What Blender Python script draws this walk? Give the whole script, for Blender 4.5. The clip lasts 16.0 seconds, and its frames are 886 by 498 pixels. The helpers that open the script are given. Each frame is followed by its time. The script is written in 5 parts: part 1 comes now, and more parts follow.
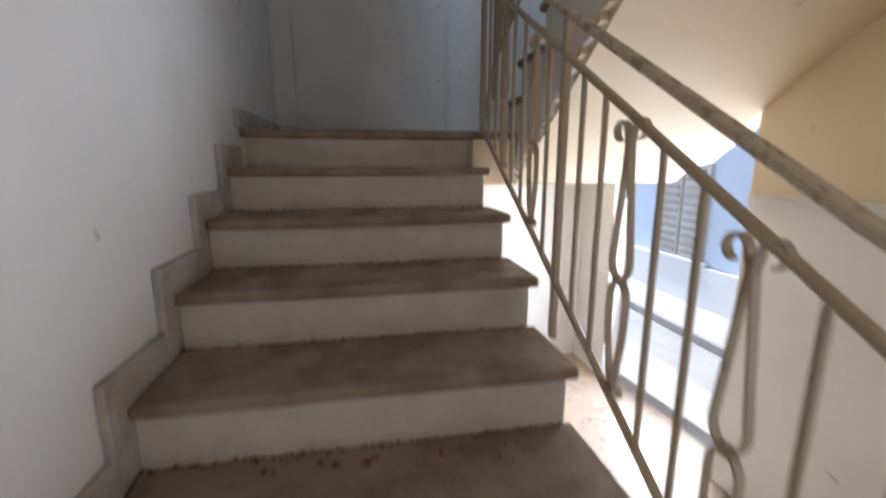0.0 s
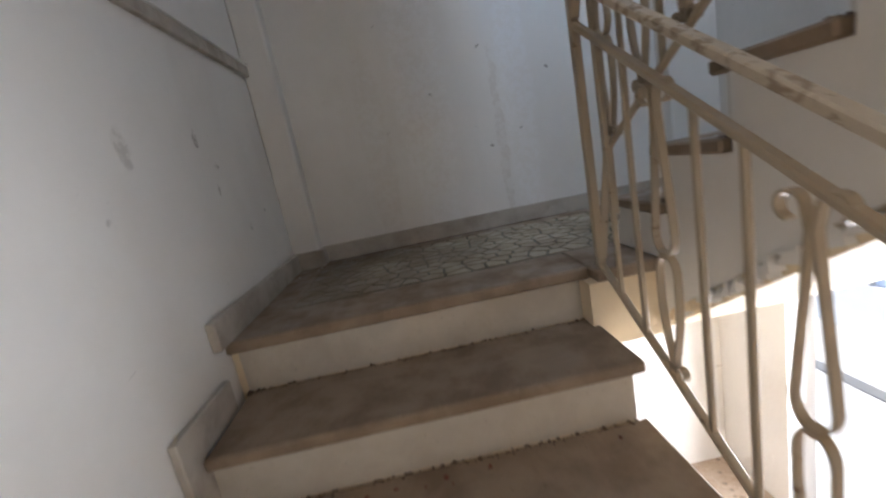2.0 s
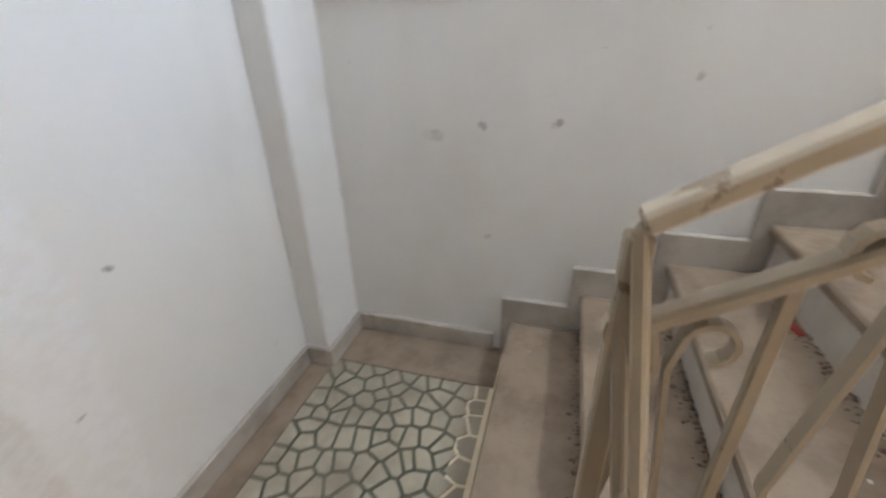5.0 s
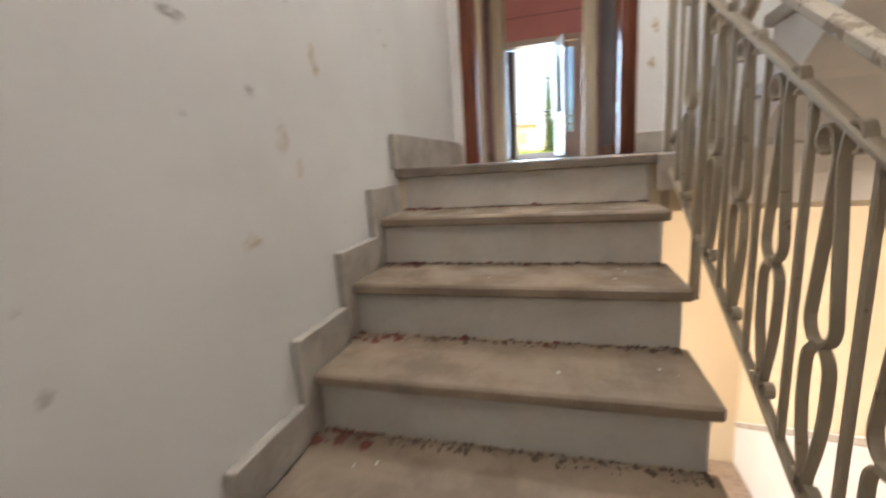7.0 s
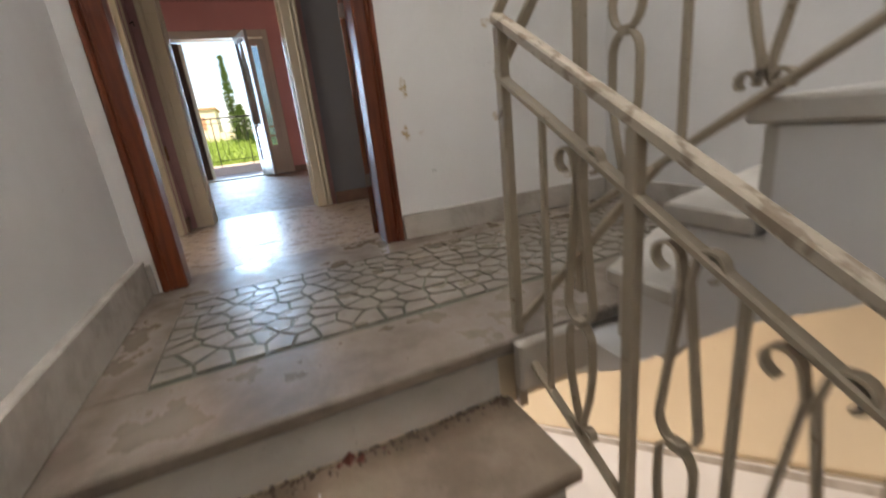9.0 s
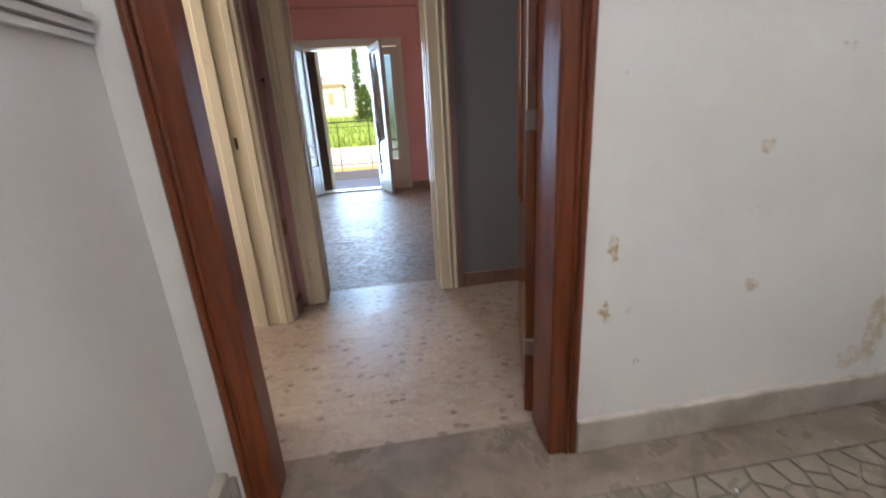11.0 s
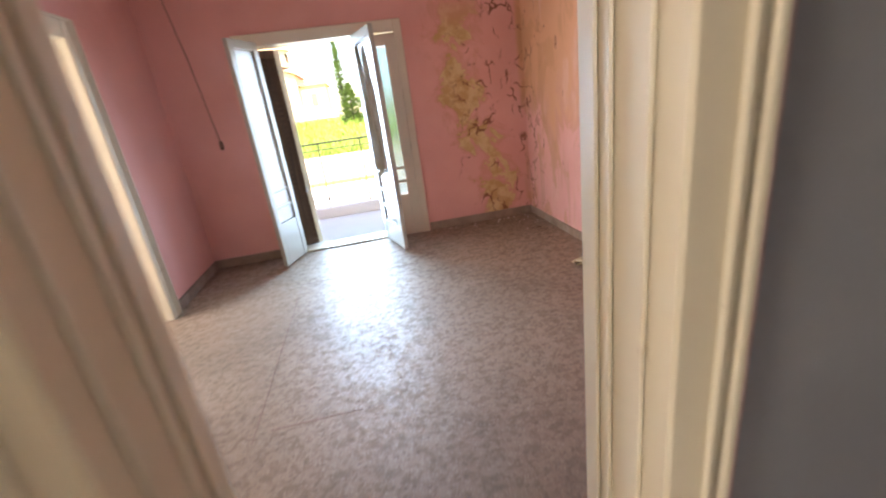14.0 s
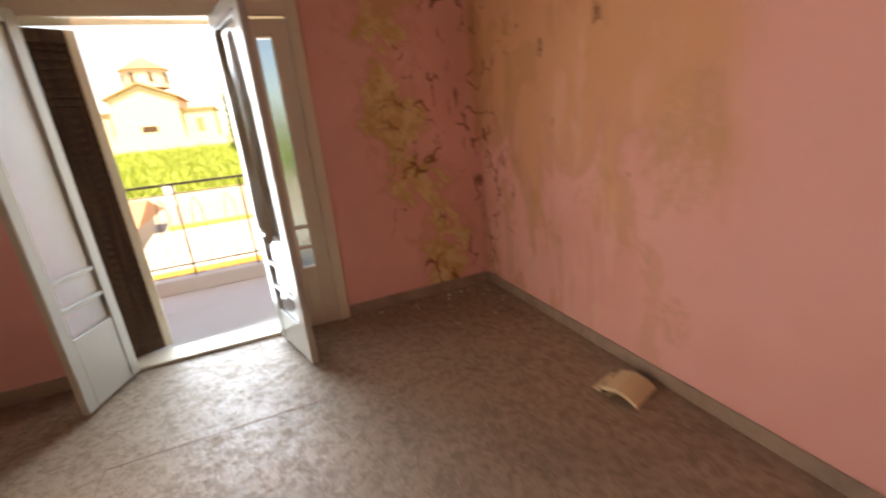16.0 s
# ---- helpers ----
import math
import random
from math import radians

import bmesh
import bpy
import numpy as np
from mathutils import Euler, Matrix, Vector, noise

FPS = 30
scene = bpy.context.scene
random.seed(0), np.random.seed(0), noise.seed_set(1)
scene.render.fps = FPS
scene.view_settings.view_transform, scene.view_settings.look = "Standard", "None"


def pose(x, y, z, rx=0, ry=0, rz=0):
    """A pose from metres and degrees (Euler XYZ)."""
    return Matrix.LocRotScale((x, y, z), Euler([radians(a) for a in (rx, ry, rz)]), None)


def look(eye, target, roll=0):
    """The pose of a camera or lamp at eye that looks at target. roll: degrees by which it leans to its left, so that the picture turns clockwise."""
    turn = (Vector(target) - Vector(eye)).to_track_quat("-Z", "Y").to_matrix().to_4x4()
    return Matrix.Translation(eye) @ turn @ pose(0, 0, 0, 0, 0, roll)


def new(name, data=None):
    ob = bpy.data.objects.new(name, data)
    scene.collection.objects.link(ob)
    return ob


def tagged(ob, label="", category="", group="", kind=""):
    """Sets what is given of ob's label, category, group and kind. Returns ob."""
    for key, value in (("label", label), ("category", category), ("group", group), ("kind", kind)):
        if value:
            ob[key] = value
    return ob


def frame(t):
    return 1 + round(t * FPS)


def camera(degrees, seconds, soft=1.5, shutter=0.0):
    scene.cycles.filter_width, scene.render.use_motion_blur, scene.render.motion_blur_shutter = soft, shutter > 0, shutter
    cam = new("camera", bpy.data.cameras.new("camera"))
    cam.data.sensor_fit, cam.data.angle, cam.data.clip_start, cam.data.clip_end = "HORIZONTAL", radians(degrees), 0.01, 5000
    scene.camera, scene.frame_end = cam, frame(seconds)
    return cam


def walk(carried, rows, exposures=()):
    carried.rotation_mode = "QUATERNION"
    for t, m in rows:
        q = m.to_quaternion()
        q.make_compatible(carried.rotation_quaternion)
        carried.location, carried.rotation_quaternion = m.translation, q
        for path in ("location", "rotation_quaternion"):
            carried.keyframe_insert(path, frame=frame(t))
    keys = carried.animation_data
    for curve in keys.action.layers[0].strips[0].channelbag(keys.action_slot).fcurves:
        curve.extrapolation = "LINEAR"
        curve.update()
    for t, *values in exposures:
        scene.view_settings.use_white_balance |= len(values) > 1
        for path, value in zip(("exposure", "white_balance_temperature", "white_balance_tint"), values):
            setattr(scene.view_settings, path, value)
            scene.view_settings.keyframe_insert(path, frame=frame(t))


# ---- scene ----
cam = camera(92.9, 16.0, 2.0, 0.5)
PATH = [
    (0, (0.577, -2.246, -0.171), (0.924, -0.316, -0.563), -0.0),
    (0.5, (0.632, -1.986, 0.051), (0.832, -0.015, -0.228), -1.2),
    (1, (0.607, -1.736, 0.149), (0.828, 0.224, -0.18), -5.4),
    (1.5, (0.639, -1.582, 0.289), (0.856, 0.367, -0.104), -8.8),
    (2, (0.636, -1.278, 0.424), (0.74, 0.677, 0.013), -11.1),
    (2.5, (0.593, -1.036, 0.566), (0.721, 0.897, 0.066), -11.4),
    (3, (0.623, -0.774, 0.673), (0.764, 1.133, 0.087), -11.1),
    (3.5, (0.538, -0.536, 0.822), (1.091, 1.289, 0.217), -8.8),
    (3.7, (0.584, -0.461, 0.908), (1.305, 1.287, 0.258), -7.7),
    (5.8, (1.074, 0.301, 1.336), (2.86, -0.257, 0.63), -3.6),
    (6, (1.142, 0.327, 1.345), (2.864, -0.492, 0.742), -5.8),
    (6.5, (1.46, 0.269, 1.353), (2.651, -1.264, 0.869), -4.6),
    (7, (1.683, 0.06, 1.405), (2.228, -1.824, 1.014), -3.7),
    (7.5, (1.808, -0.146, 1.567), (1.771, -2.077, 1.048), -5.9),
    (8, (1.839, -0.391, 1.695), (1.635, -2.234, 0.945), -9.6),
    (8.5, (1.887, -0.635, 1.829), (1.411, -2.42, 1.062), -11.0),
    (9, (1.839, -0.819, 1.946), (1.125, -2.593, 1.36), -6.4),
    (9.5, (1.847, -1.057, 2.102), (1.239, -2.883, 1.559), -5.2),
    (12, (1.791, -2.167, 2.68), (1.598, -4.038, 2.002), -3.9),
    (12.5, (1.822, -2.493, 2.721), (1.61, -4.37, 2.063), -4.8),
    (13, (1.796, -2.934, 2.709), (1.662, -4.829, 2.084), -6.4),
    (13.5, (1.904, -3.346, 2.706), (1.727, -5.246, 2.107), -6.7),
    (14, (1.842, -3.748, 2.737), (1.57, -5.613, 2.069), -7.9),
    (14.5, (1.763, -4.181, 2.748), (1.309, -6.009, 2.077), -9.3),
    (15, (1.767, -4.558, 2.738), (0.975, -6.263, 2.055), -8.4),
    (15.5, (1.693, -4.864, 2.705), (0.777, -6.507, 2.026), -6.8),
    (16, (1.697, -5.253, 2.729), (0.981, -7.025, 2.137), -5.6),
]
EXPOSURES = [(0, 1.12, 5450, 11), (1.5, 1.5, 5600, 11), (2.5, 2.1, 5800, 11), (3.0, 2.4, 6000, 12), (3.5, 2.5, 6200, 12), (6, 2.85, 6700, 13), (6.5, 2.62, 7900, 19), (7.5, 1.95, 6600, 14), (8.5, 1.6, 7200, 18), (9.5, 1.5, 7100, 16),
             (12, 2.25, 6600, 17), (13.0, 2.6, 6700, 15), (14, 2.8, 7200, 16), (15, 2.58, 8900, 19), (16, 1.98, 10300, 25)]
walk(cam, [(t, look(*row)) for t, *row in PATH], EXPOSURES)

# ---- world, sun, large lights ----
SUN_EL, SUN_ROT = 62.0, -7.0
world = bpy.data.worlds.new("sky")
scene.world = world
world.use_nodes = True
wn = world.node_tree.nodes
sky = wn.new("ShaderNodeTexSky")
sky.sky_type, sky.sun_disc = "NISHITA", False
sky.sun_elevation, sky.sun_rotation = radians(SUN_EL), radians(SUN_ROT)
wn["Background"].inputs["Strength"].default_value = 0.12
world.node_tree.links.new(sky.outputs["Color"], wn["Background"].inputs["Color"])
sun = new("sun", bpy.data.lights.new("sun", "SUN"))
sun.data.energy, sun.data.angle, sun.data.color = 4.0, radians(0.5), (1.0, 0.95, 0.87)
a, e = radians(SUN_ROT), radians(SUN_EL)
sun.matrix_world = look((0, 0, 0), (-math.sin(a) * math.cos(e), -math.cos(a) * math.cos(e), -math.sin(e)))


def window_light(name, m, w, h, power, color=(0.86, 0.93, 1.0)):
    """The sky's light in the opening of a window."""
    ob = new(name, bpy.data.lights.new(name, "AREA"))
    ob.data.shape, ob.data.size, ob.data.size_y, ob.data.energy, ob.data.color = "RECTANGLE", w, h, power, color
    ob.matrix_world = m
    return ob


window_light("sky_in_balcony_door", look((2.12, -8.39, 2.42), (1.75, -5.0, 1.9)), 0.82, 1.9, 14.5, (0.42, 0.68, 1.0)).data.spread = radians(130)
window_light("sky_in_stair_window", look((1.50, -2.79, 5.15), (1.35, 1.0, 4.6)), 0.7, 1.0, 24, (0.80, 0.90, 1.0))
# Added fill lamp below an unseen ceiling opening; no roof light is known here.
window_light("fill_under_added_roof_pane", look((1.55, 0.1, 5.93), (1.5, -0.1, 0.0)), 1.2, 1.0, 1.5)
window_light("sky_in_entrance", look((2.60, 0.0, -1.0), (1.2, -0.3, -0.9)), 0.95, 1.3, 24, (1.0, 0.96, 0.91))
# Lamp in an added hall opening, unseen; brightens the risers and cream wall.
window_light("fill_in_added_hall_opening", look((2.52, -3.45, -0.55), (0.2, -4.2, -0.1)), 1.0, 2.0, 13, (1.0, 0.97, 0.93))
window_light("sky_in_lobby_window", look((3.76, -3.45, 2.9), (2.5, -3.7, 2.4)), 0.8, 1.2, 6, (1.0, 0.95, 0.84))
# Added east opening of the side room, unseen; lights the pink west wall.
window_light("fill_in_added_side_opening", look((5.70, -6.4, 2.8), (0.1, -6.3, 2.0)), 1.3, 1.5, 20, (0.93, 0.97, 1.0))

# ---- materials ----
def material(name, base, rough=0.6, metal=0.0):
    m = bpy.data.materials.new(name)
    m.use_nodes = True
    b = m.node_tree.nodes["Principled BSDF"]
    b.inputs["Base Color"].default_value = (*base, 1)
    b.inputs["Roughness"].default_value = rough
    b.inputs["Metallic"].default_value = metal
    return m


class Nodes:
    """Short hand for building a material's node tree."""

    def __init__(self, m):
        self.t = m.node_tree
        self.b = self.t.nodes["Principled BSDF"]
        self.pos = self.t.nodes.new("ShaderNodeNewGeometry").outputs["Position"]

    def link(self, a, b):
        self.t.links.new(a, b)

    def scaled(self, s):
        n = self.t.nodes.new("ShaderNodeVectorMath")
        n.operation = "MULTIPLY"
        self.link(self.pos, n.inputs[0])
        n.inputs[1].default_value = s
        return n.outputs[0]

    def noise(self, scale, detail=4.0, rough=0.55, vec=None, distort=0.0):
        n = self.t.nodes.new("ShaderNodeTexNoise")
        n.inputs["Scale"].default_value, n.inputs["Detail"].default_value = scale, detail
        n.inputs["Roughness"].default_value, n.inputs["Distortion"].default_value = rough, distort
        self.link(vec or self.pos, n.inputs["Vector"])
        return n.outputs["Fac"]

    def voronoi(self, scale, feature="F1", out="Distance", vec=None, rand=1.0):
        n = self.t.nodes.new("ShaderNodeTexVoronoi")
        n.feature = feature
        n.inputs["Scale"].default_value = scale
        n.inputs["Randomness"].default_value = rand
        self.link(vec or self.pos, n.inputs["Vector"])
        return n.outputs[out]

    def ramp(self, fac, *stops):
        n = self.t.nodes.new("ShaderNodeValToRGB")
        el = n.color_ramp.elements
        while len(el) < len(stops):
            el.new(0.5)
        for i, (p, c) in enumerate(stops):
            el[i].position = p
            el[i].color = (*c, 1) if len(c) == 3 else c
        self.link(fac, n.inputs["Fac"])
        return n.outputs["Color"]

    def step(self, fac, lo, hi):
        n = self.t.nodes.new("ShaderNodeMapRange")
        n.interpolation_type = "SMOOTHSTEP"
        n.inputs["From Min"].default_value, n.inputs["From Max"].default_value = lo, hi
        self.link(fac, n.inputs["Value"])
        return n.outputs["Result"]

    def math(self, op, a, b=None, c=None):
        n = self.t.nodes.new("ShaderNodeMath")
        n.operation = op
        for i, v in enumerate((a, b, c)):
            if v is None:
                continue
            if isinstance(v, (int, float)):
                n.inputs[i].default_value = v
            else:
                self.link(v, n.inputs[i])
        return n.outputs[0]

    def mix(self, fac, a, b):
        n = self.t.nodes.new("ShaderNodeMix")
        n.data_type = "RGBA"
        for key, v in (("Factor", fac), ("A", a), ("B", b)):
            s = n.inputs[0] if key == "Factor" else n.inputs[6 if key == "A" else 7]
            if isinstance(v, (int, float)):
                s.default_value = v
            elif isinstance(v, tuple):
                s.default_value = (*v, 1)
            else:
                self.link(v, s)
        return n.outputs[2]

    def axis(self, i):
        n = self.t.nodes.new("ShaderNodeSeparateXYZ")
        self.link(self.pos, n.inputs[0])
        return n.outputs[i]

    def random(self):
        return self.t.nodes.new("ShaderNodeObjectInfo").outputs["Random"]

    def bump(self, height, strength, distance=0.01):
        n = self.t.nodes.new("ShaderNodeBump")
        n.inputs["Strength"].default_value, n.inputs["Distance"].default_value = strength, distance
        self.link(height, n.inputs["Height"])
        self.link(n.outputs["Normal"], self.b.inputs["Normal"])

    def color(self, c):
        self.link(c, self.b.inputs["Base Color"])

    def rough(self, r):
        self.link(r, self.b.inputs["Roughness"])


def stains(n, c, spots):
    """Ragged marks, and the north wall's tall painted light bands: (place, half width along the wall, half height,
    colour, strength).
    """
    wob = n.t.nodes.new("ShaderNodeTexNoise")
    wob.inputs["Scale"].default_value, wob.inputs["Detail"].default_value, wob.inputs["Roughness"].default_value = 14.0, 5.0, 0.65
    n.link(n.pos, wob.inputs["Vector"])
    sc = n.t.nodes.new("ShaderNodeVectorMath")
    sc.operation = "MULTIPLY_ADD"
    n.link(wob.outputs["Color"], sc.inputs[0])
    sc.inputs[1].default_value = (0.09, 0.09, 0.09)
    n.link(n.pos, sc.inputs[2])
    torn = n.math("ADD", 0.25, n.math("MULTIPLY", n.step(n.noise(32, 5, 0.7), 0.44, 0.54), 0.75))
    for place, w, h, col, k in spots:
        d = n.t.nodes.new("ShaderNodeVectorMath")
        d.operation = "SUBTRACT"
        n.link(sc.outputs[0], d.inputs[0])
        d.inputs[1].default_value = tuple(v + 0.045 for v in place)
        f = n.t.nodes.new("ShaderNodeVectorMath")
        f.operation = "MULTIPLY"
        n.link(d.outputs[0], f.inputs[0])
        f.inputs[1].default_value = (1 / w, 1 / w, 1 / h)
        ln = n.t.nodes.new("ShaderNodeVectorMath")
        ln.operation = "LENGTH"
        n.link(f.outputs[0], ln.inputs[0])
        c = n.mix(n.math("MULTIPLY", n.math("MULTIPLY", n.step(ln.outputs["Value"], 1.0, 0.7), torn), k), c, col)
    return c


GREYMARK, OCHRE = (0.24, 0.21, 0.18), (0.45, 0.31, 0.13)
WALL_MARKS_AND_LIGHT = [((2.362, y, z), w, h, c, k) for y, z, w, h, c, k in (
    (-0.611, 1.705, 0.025, 0.02, GREYMARK, 0.7), (-1.084, 1.718, 0.02, 0.05, OCHRE, 0.6), (-0.894, 1.49, 0.03, 0.045, OCHRE, 0.35), (-0.735, 1.26, 0.03, 0.02, OCHRE, 0.5),
    (0.102, 0.985, 0.02, 0.02, GREYMARK, 0.6), (0.351, 0.968, 0.018, 0.02, GREYMARK, 0.6), (0.526, 0.927, 0.05, 0.03, GREYMARK, 0.3), (-0.80, 1.60, 0.02, 0.012, GREYMARK, 0.6), (-0.95, 1.42, 0.02, 0.03, OCHRE, 0.35), (-0.30, 1.12, 0.015, 0.015, GREYMARK, 0.4))]
WALL_MARKS_AND_LIGHT += [((-0.022, y, z), w, h, GREYMARK, k) for y, z, w, h, k in ((-0.163, 0.60, 0.035, 0.06, 0.35), (0.231, 0.637, 0.02, 0.02, 0.7), (0.341, 0.554, 0.03, 0.012, 0.55), (0.30, 0.47, 0.012, 0.03, 0.5), (0.5, 0.3, 0.012, 0.03, 0.4))]
WALL_MARKS_AND_LIGHT += [((x, 1.04, z), 0.012, 0.012, GREYMARK, 0.8) for x, z in ((1.14, 0.956), (1.475, 0.795), (0.846, 0.768), (1.133, 0.453), (1.304, 0.508), (2.35, 0.78), (2.35, 0.435))]
# Upright pale and dim bands: light on the north wall painted in, some dirt.
WALL_MARKS_AND_LIGHT += [((x, 1.04, z), w, h, c, k) for x, z, w, h, c, k in ((0.80, 0.75, 0.17, 0.95, (0.86, 0.86, 0.86), 0.3), (1.31, 0.7, 0.10, 0.95, (0.86, 0.86, 0.88), 0.35), (1.19, 0.45, 0.03, 0.6, (0.55, 0.50, 0.45), 0.35), (0.52, 0.5, 0.09, 0.7, (0.60, 0.55, 0.48), 0.25))]
WALL_MARKS_AND_LIGHT += [((x, -2.75, z), w, h, OCHRE, k) for x, z, w, h, k in ((1.171, 2.106, 0.02, 0.05, 0.9), (1.185, 1.905, 0.02, 0.05, 0.9), (0.69, 1.931, 0.03, 0.03, 0.6), (0.724, 2.365, 0.03, 0.02, 0.6), (1.104, 1.895, 0.012, 0.012, 0.6), (0.16, 1.70, 0.05, 0.16, 0.6), (0.24, 1.60, 0.06, 0.05, 0.4))]


def plaster(name, base, dirt, amount=0.35, rough=0.75, streak=True, marks=()):
    """Old painted plaster: uneven tone, run marks, scuffs, trowel relief."""
    m = material(name, base, rough)
    n = Nodes(m)
    big = n.step(n.noise(1.3, 5, 0.6), 0.42, 0.75)
    c = n.mix(n.math("MULTIPLY", big, amount), base, dirt)
    if streak:
        run = n.step(n.noise(2.2, 3, 0.5, n.scaled((1.5, 1.5, 0.3)), 0.4), 0.5, 0.8)
        c = n.mix(n.math("MULTIPLY", run, amount * 0.4), c, tuple(v * 0.72 for v in dirt))
    chip = n.step(n.noise(9, 6, 0.62, None, 0.6), 0.69, 0.72)
    c = n.mix(n.math("MULTIPLY", chip, 0.5), c, tuple(v * 0.55 for v in dirt))
    c = n.mix(n.math("MULTIPLY", n.noise(60, 3), 0.12), c, tuple(v * 0.8 for v in base))
    c = stains(n, c, marks) if marks else c
    n.color(c)
    h = n.math("ADD", n.math("MULTIPLY", n.noise(4, 5), 1.2), n.math("MULTIPLY", n.noise(45, 4), 0.25))
    n.bump(n.math("SUBTRACT", h, n.math("MULTIPLY", chip, 0.35)), 0.35, 0.012)
    return m


M_WHITE = plaster("white_plaster", (0.78, 0.76, 0.73), (0.50, 0.46, 0.40), 0.26, marks=WALL_MARKS_AND_LIGHT)
M_CREAM = plaster("cream_plaster", (0.74, 0.62, 0.44), (0.60, 0.48, 0.32), 0.3, streak=False)
M_GREY = plaster("grey_paint", (0.25, 0.25, 0.27), (0.18, 0.18, 0.19), 0.3, 0.5)
M_MAUVE = plaster("mauve_paint", (0.52, 0.31, 0.30), (0.32, 0.18, 0.17), 0.6)
M_CEIL = plaster("ceiling_white", (0.74, 0.72, 0.69), (0.6, 0.56, 0.5), 0.2, streak=False)


def pink_wall():
    """Pink wash: flaked plaster and rusty cracks beside the balcony door, ochre damp washes on the next wall."""
    m = material("pink_plaster", (0.70, 0.34, 0.31), 0.85)
    n = Nodes(m)
    x, y, z = n.axis(0), n.axis(1), n.axis(2)
    base = n.mix(n.step(n.noise(1.1, 4), 0.35, 0.7), (0.72, 0.375, 0.335), (0.66, 0.32, 0.275))
    south = n.step(y, -8.05, -8.14)
    ragged = n.math("ADD", y, n.math("MULTIPLY", n.math("SUBTRACT", n.noise(1.6, 5, 0.6), 0.5), 0.9))
    west = n.math("MULTIPLY", n.step(x, 0.2, 0.14), n.step(ragged, -6.05, -6.4))
    # ochre damp wash, densest high up, ending in ragged runs
    runs = n.noise(1.7, 7, 0.62, n.scaled((1.6, 1.6, 0.8)), 0.5)
    high = n.step(n.math("ADD", z, n.math("MULTIPLY", runs, 2.4)), 3.35, 3.95)
    wash = n.math("MULTIPLY", n.math("MULTIPLY", high, west), 0.66)
    tide = n.math("MULTIPLY", n.math("MULTIPLY", n.step(high, 0.0, 0.35), n.step(high, 0.95, 0.45)), west)
    c = n.mix(wash, base, (0.60, 0.325, 0.13))
    c = n.mix(n.math("MULTIPLY", tide, 0.35), c, (0.46, 0.24, 0.12))
    blot = n.step(n.noise(2.6, 7, 0.6, n.scaled((1.2, 1.2, 0.8)), 0.9), 0.53, 0.59)
    blot = n.math("MULTIPLY", n.math("MULTIPLY", blot, west), n.step(y, -5.9, -7.0))
    c = n.mix(n.math("MULTIPLY", blot, 0.55), c, (0.50, 0.275, 0.13))
    drip = n.step(n.noise(5.5, 4, 0.6, n.scaled((1.6, 1.6, 0.13)), 0.2), 0.52, 0.62)
    drip = n.math("MULTIPLY", n.math("MULTIPLY", drip, n.step(z, 2.35, 1.9)), n.math("MULTIPLY", n.step(x, 0.2, 0.14), n.step(y, -6.7, -7.3)))
    c = n.mix(n.math("MULTIPLY", drip, 0.4), c, (0.45, 0.27, 0.14))
    pale = n.math("MULTIPLY", n.step(n.noise(3.0, 5, 0.6, n.scaled((1.5, 1.5, 0.5))), 0.55, 0.66), n.math("MULTIPLY", west, n.step(y, -6.2, -7.0)))
    c = n.mix(n.math("MULTIPLY", pale, 0.4), c, (0.72, 0.44, 0.37))
    # a band of flaked plaster that leans towards the corner
    lean = n.math("ADD", 0.83, n.math("MULTIPLY", n.step(z, 2.75, 1.95), -0.30))
    off = n.math("ABSOLUTE", n.math("SUBTRACT", x, lean))
    field = n.math("SUBTRACT", n.noise(3.6, 9, 0.66, None, 0.6), n.math("MULTIPLY", off, 0.95))
    flake = n.math("MULTIPLY", n.step(field, 0.375, 0.39), n.math("MULTIPLY", south, n.step(z, 3.75, 3.3)))
    c = n.mix(flake, c, n.mix(n.step(n.noise(9, 6, 0.6), 0.4, 0.62), (0.50, 0.31, 0.12), (0.64, 0.46, 0.24)))
    halo = n.math("MULTIPLY", n.step(field, 0.26, 0.37), n.math("MULTIPLY", south, 0.45))
    c = n.mix(n.math("SUBTRACT", halo, n.math("MULTIPLY", flake, 0.45)), c, (0.52, 0.25, 0.14))
    # rusty cracks
    warp = n.t.nodes.new("ShaderNodeVectorMath")
    warp.operation = "ADD"
    wob = n.t.nodes.new("ShaderNodeTexNoise")
    wob.inputs["Scale"].default_value = 5.0
    n.link(n.pos, wob.inputs["Vector"])
    sc = n.t.nodes.new("ShaderNodeVectorMath")
    sc.operation = "SCALE"
    sc.inputs["Scale"].default_value = 0.32
    n.link(wob.outputs["Color"], sc.inputs[0])
    n.link(n.scaled((1.0, 1.0, 0.6)), warp.inputs[0])
    n.link(sc.outputs[0], warp.inputs[1])
    edge = n.voronoi(5.0, "DISTANCE_TO_EDGE", "Distance", warp.outputs[0])
    crack = n.math("MULTIPLY", n.step(edge, 0.065, 0.015), n.step(n.noise(4.0, 6, 0.65, None, 0.5), 0.48, 0.58))
    near = n.math("MULTIPLY", n.step(x, 0.98, 0.72), n.step(y, -7.55, -8.1))
    crack = n.math("MULTIPLY", crack, near)
    c = n.mix(n.math("MULTIPLY", crack, 0.9), c, (0.19, 0.062, 0.02))
    scab = (0.13, 0.045, 0.02)
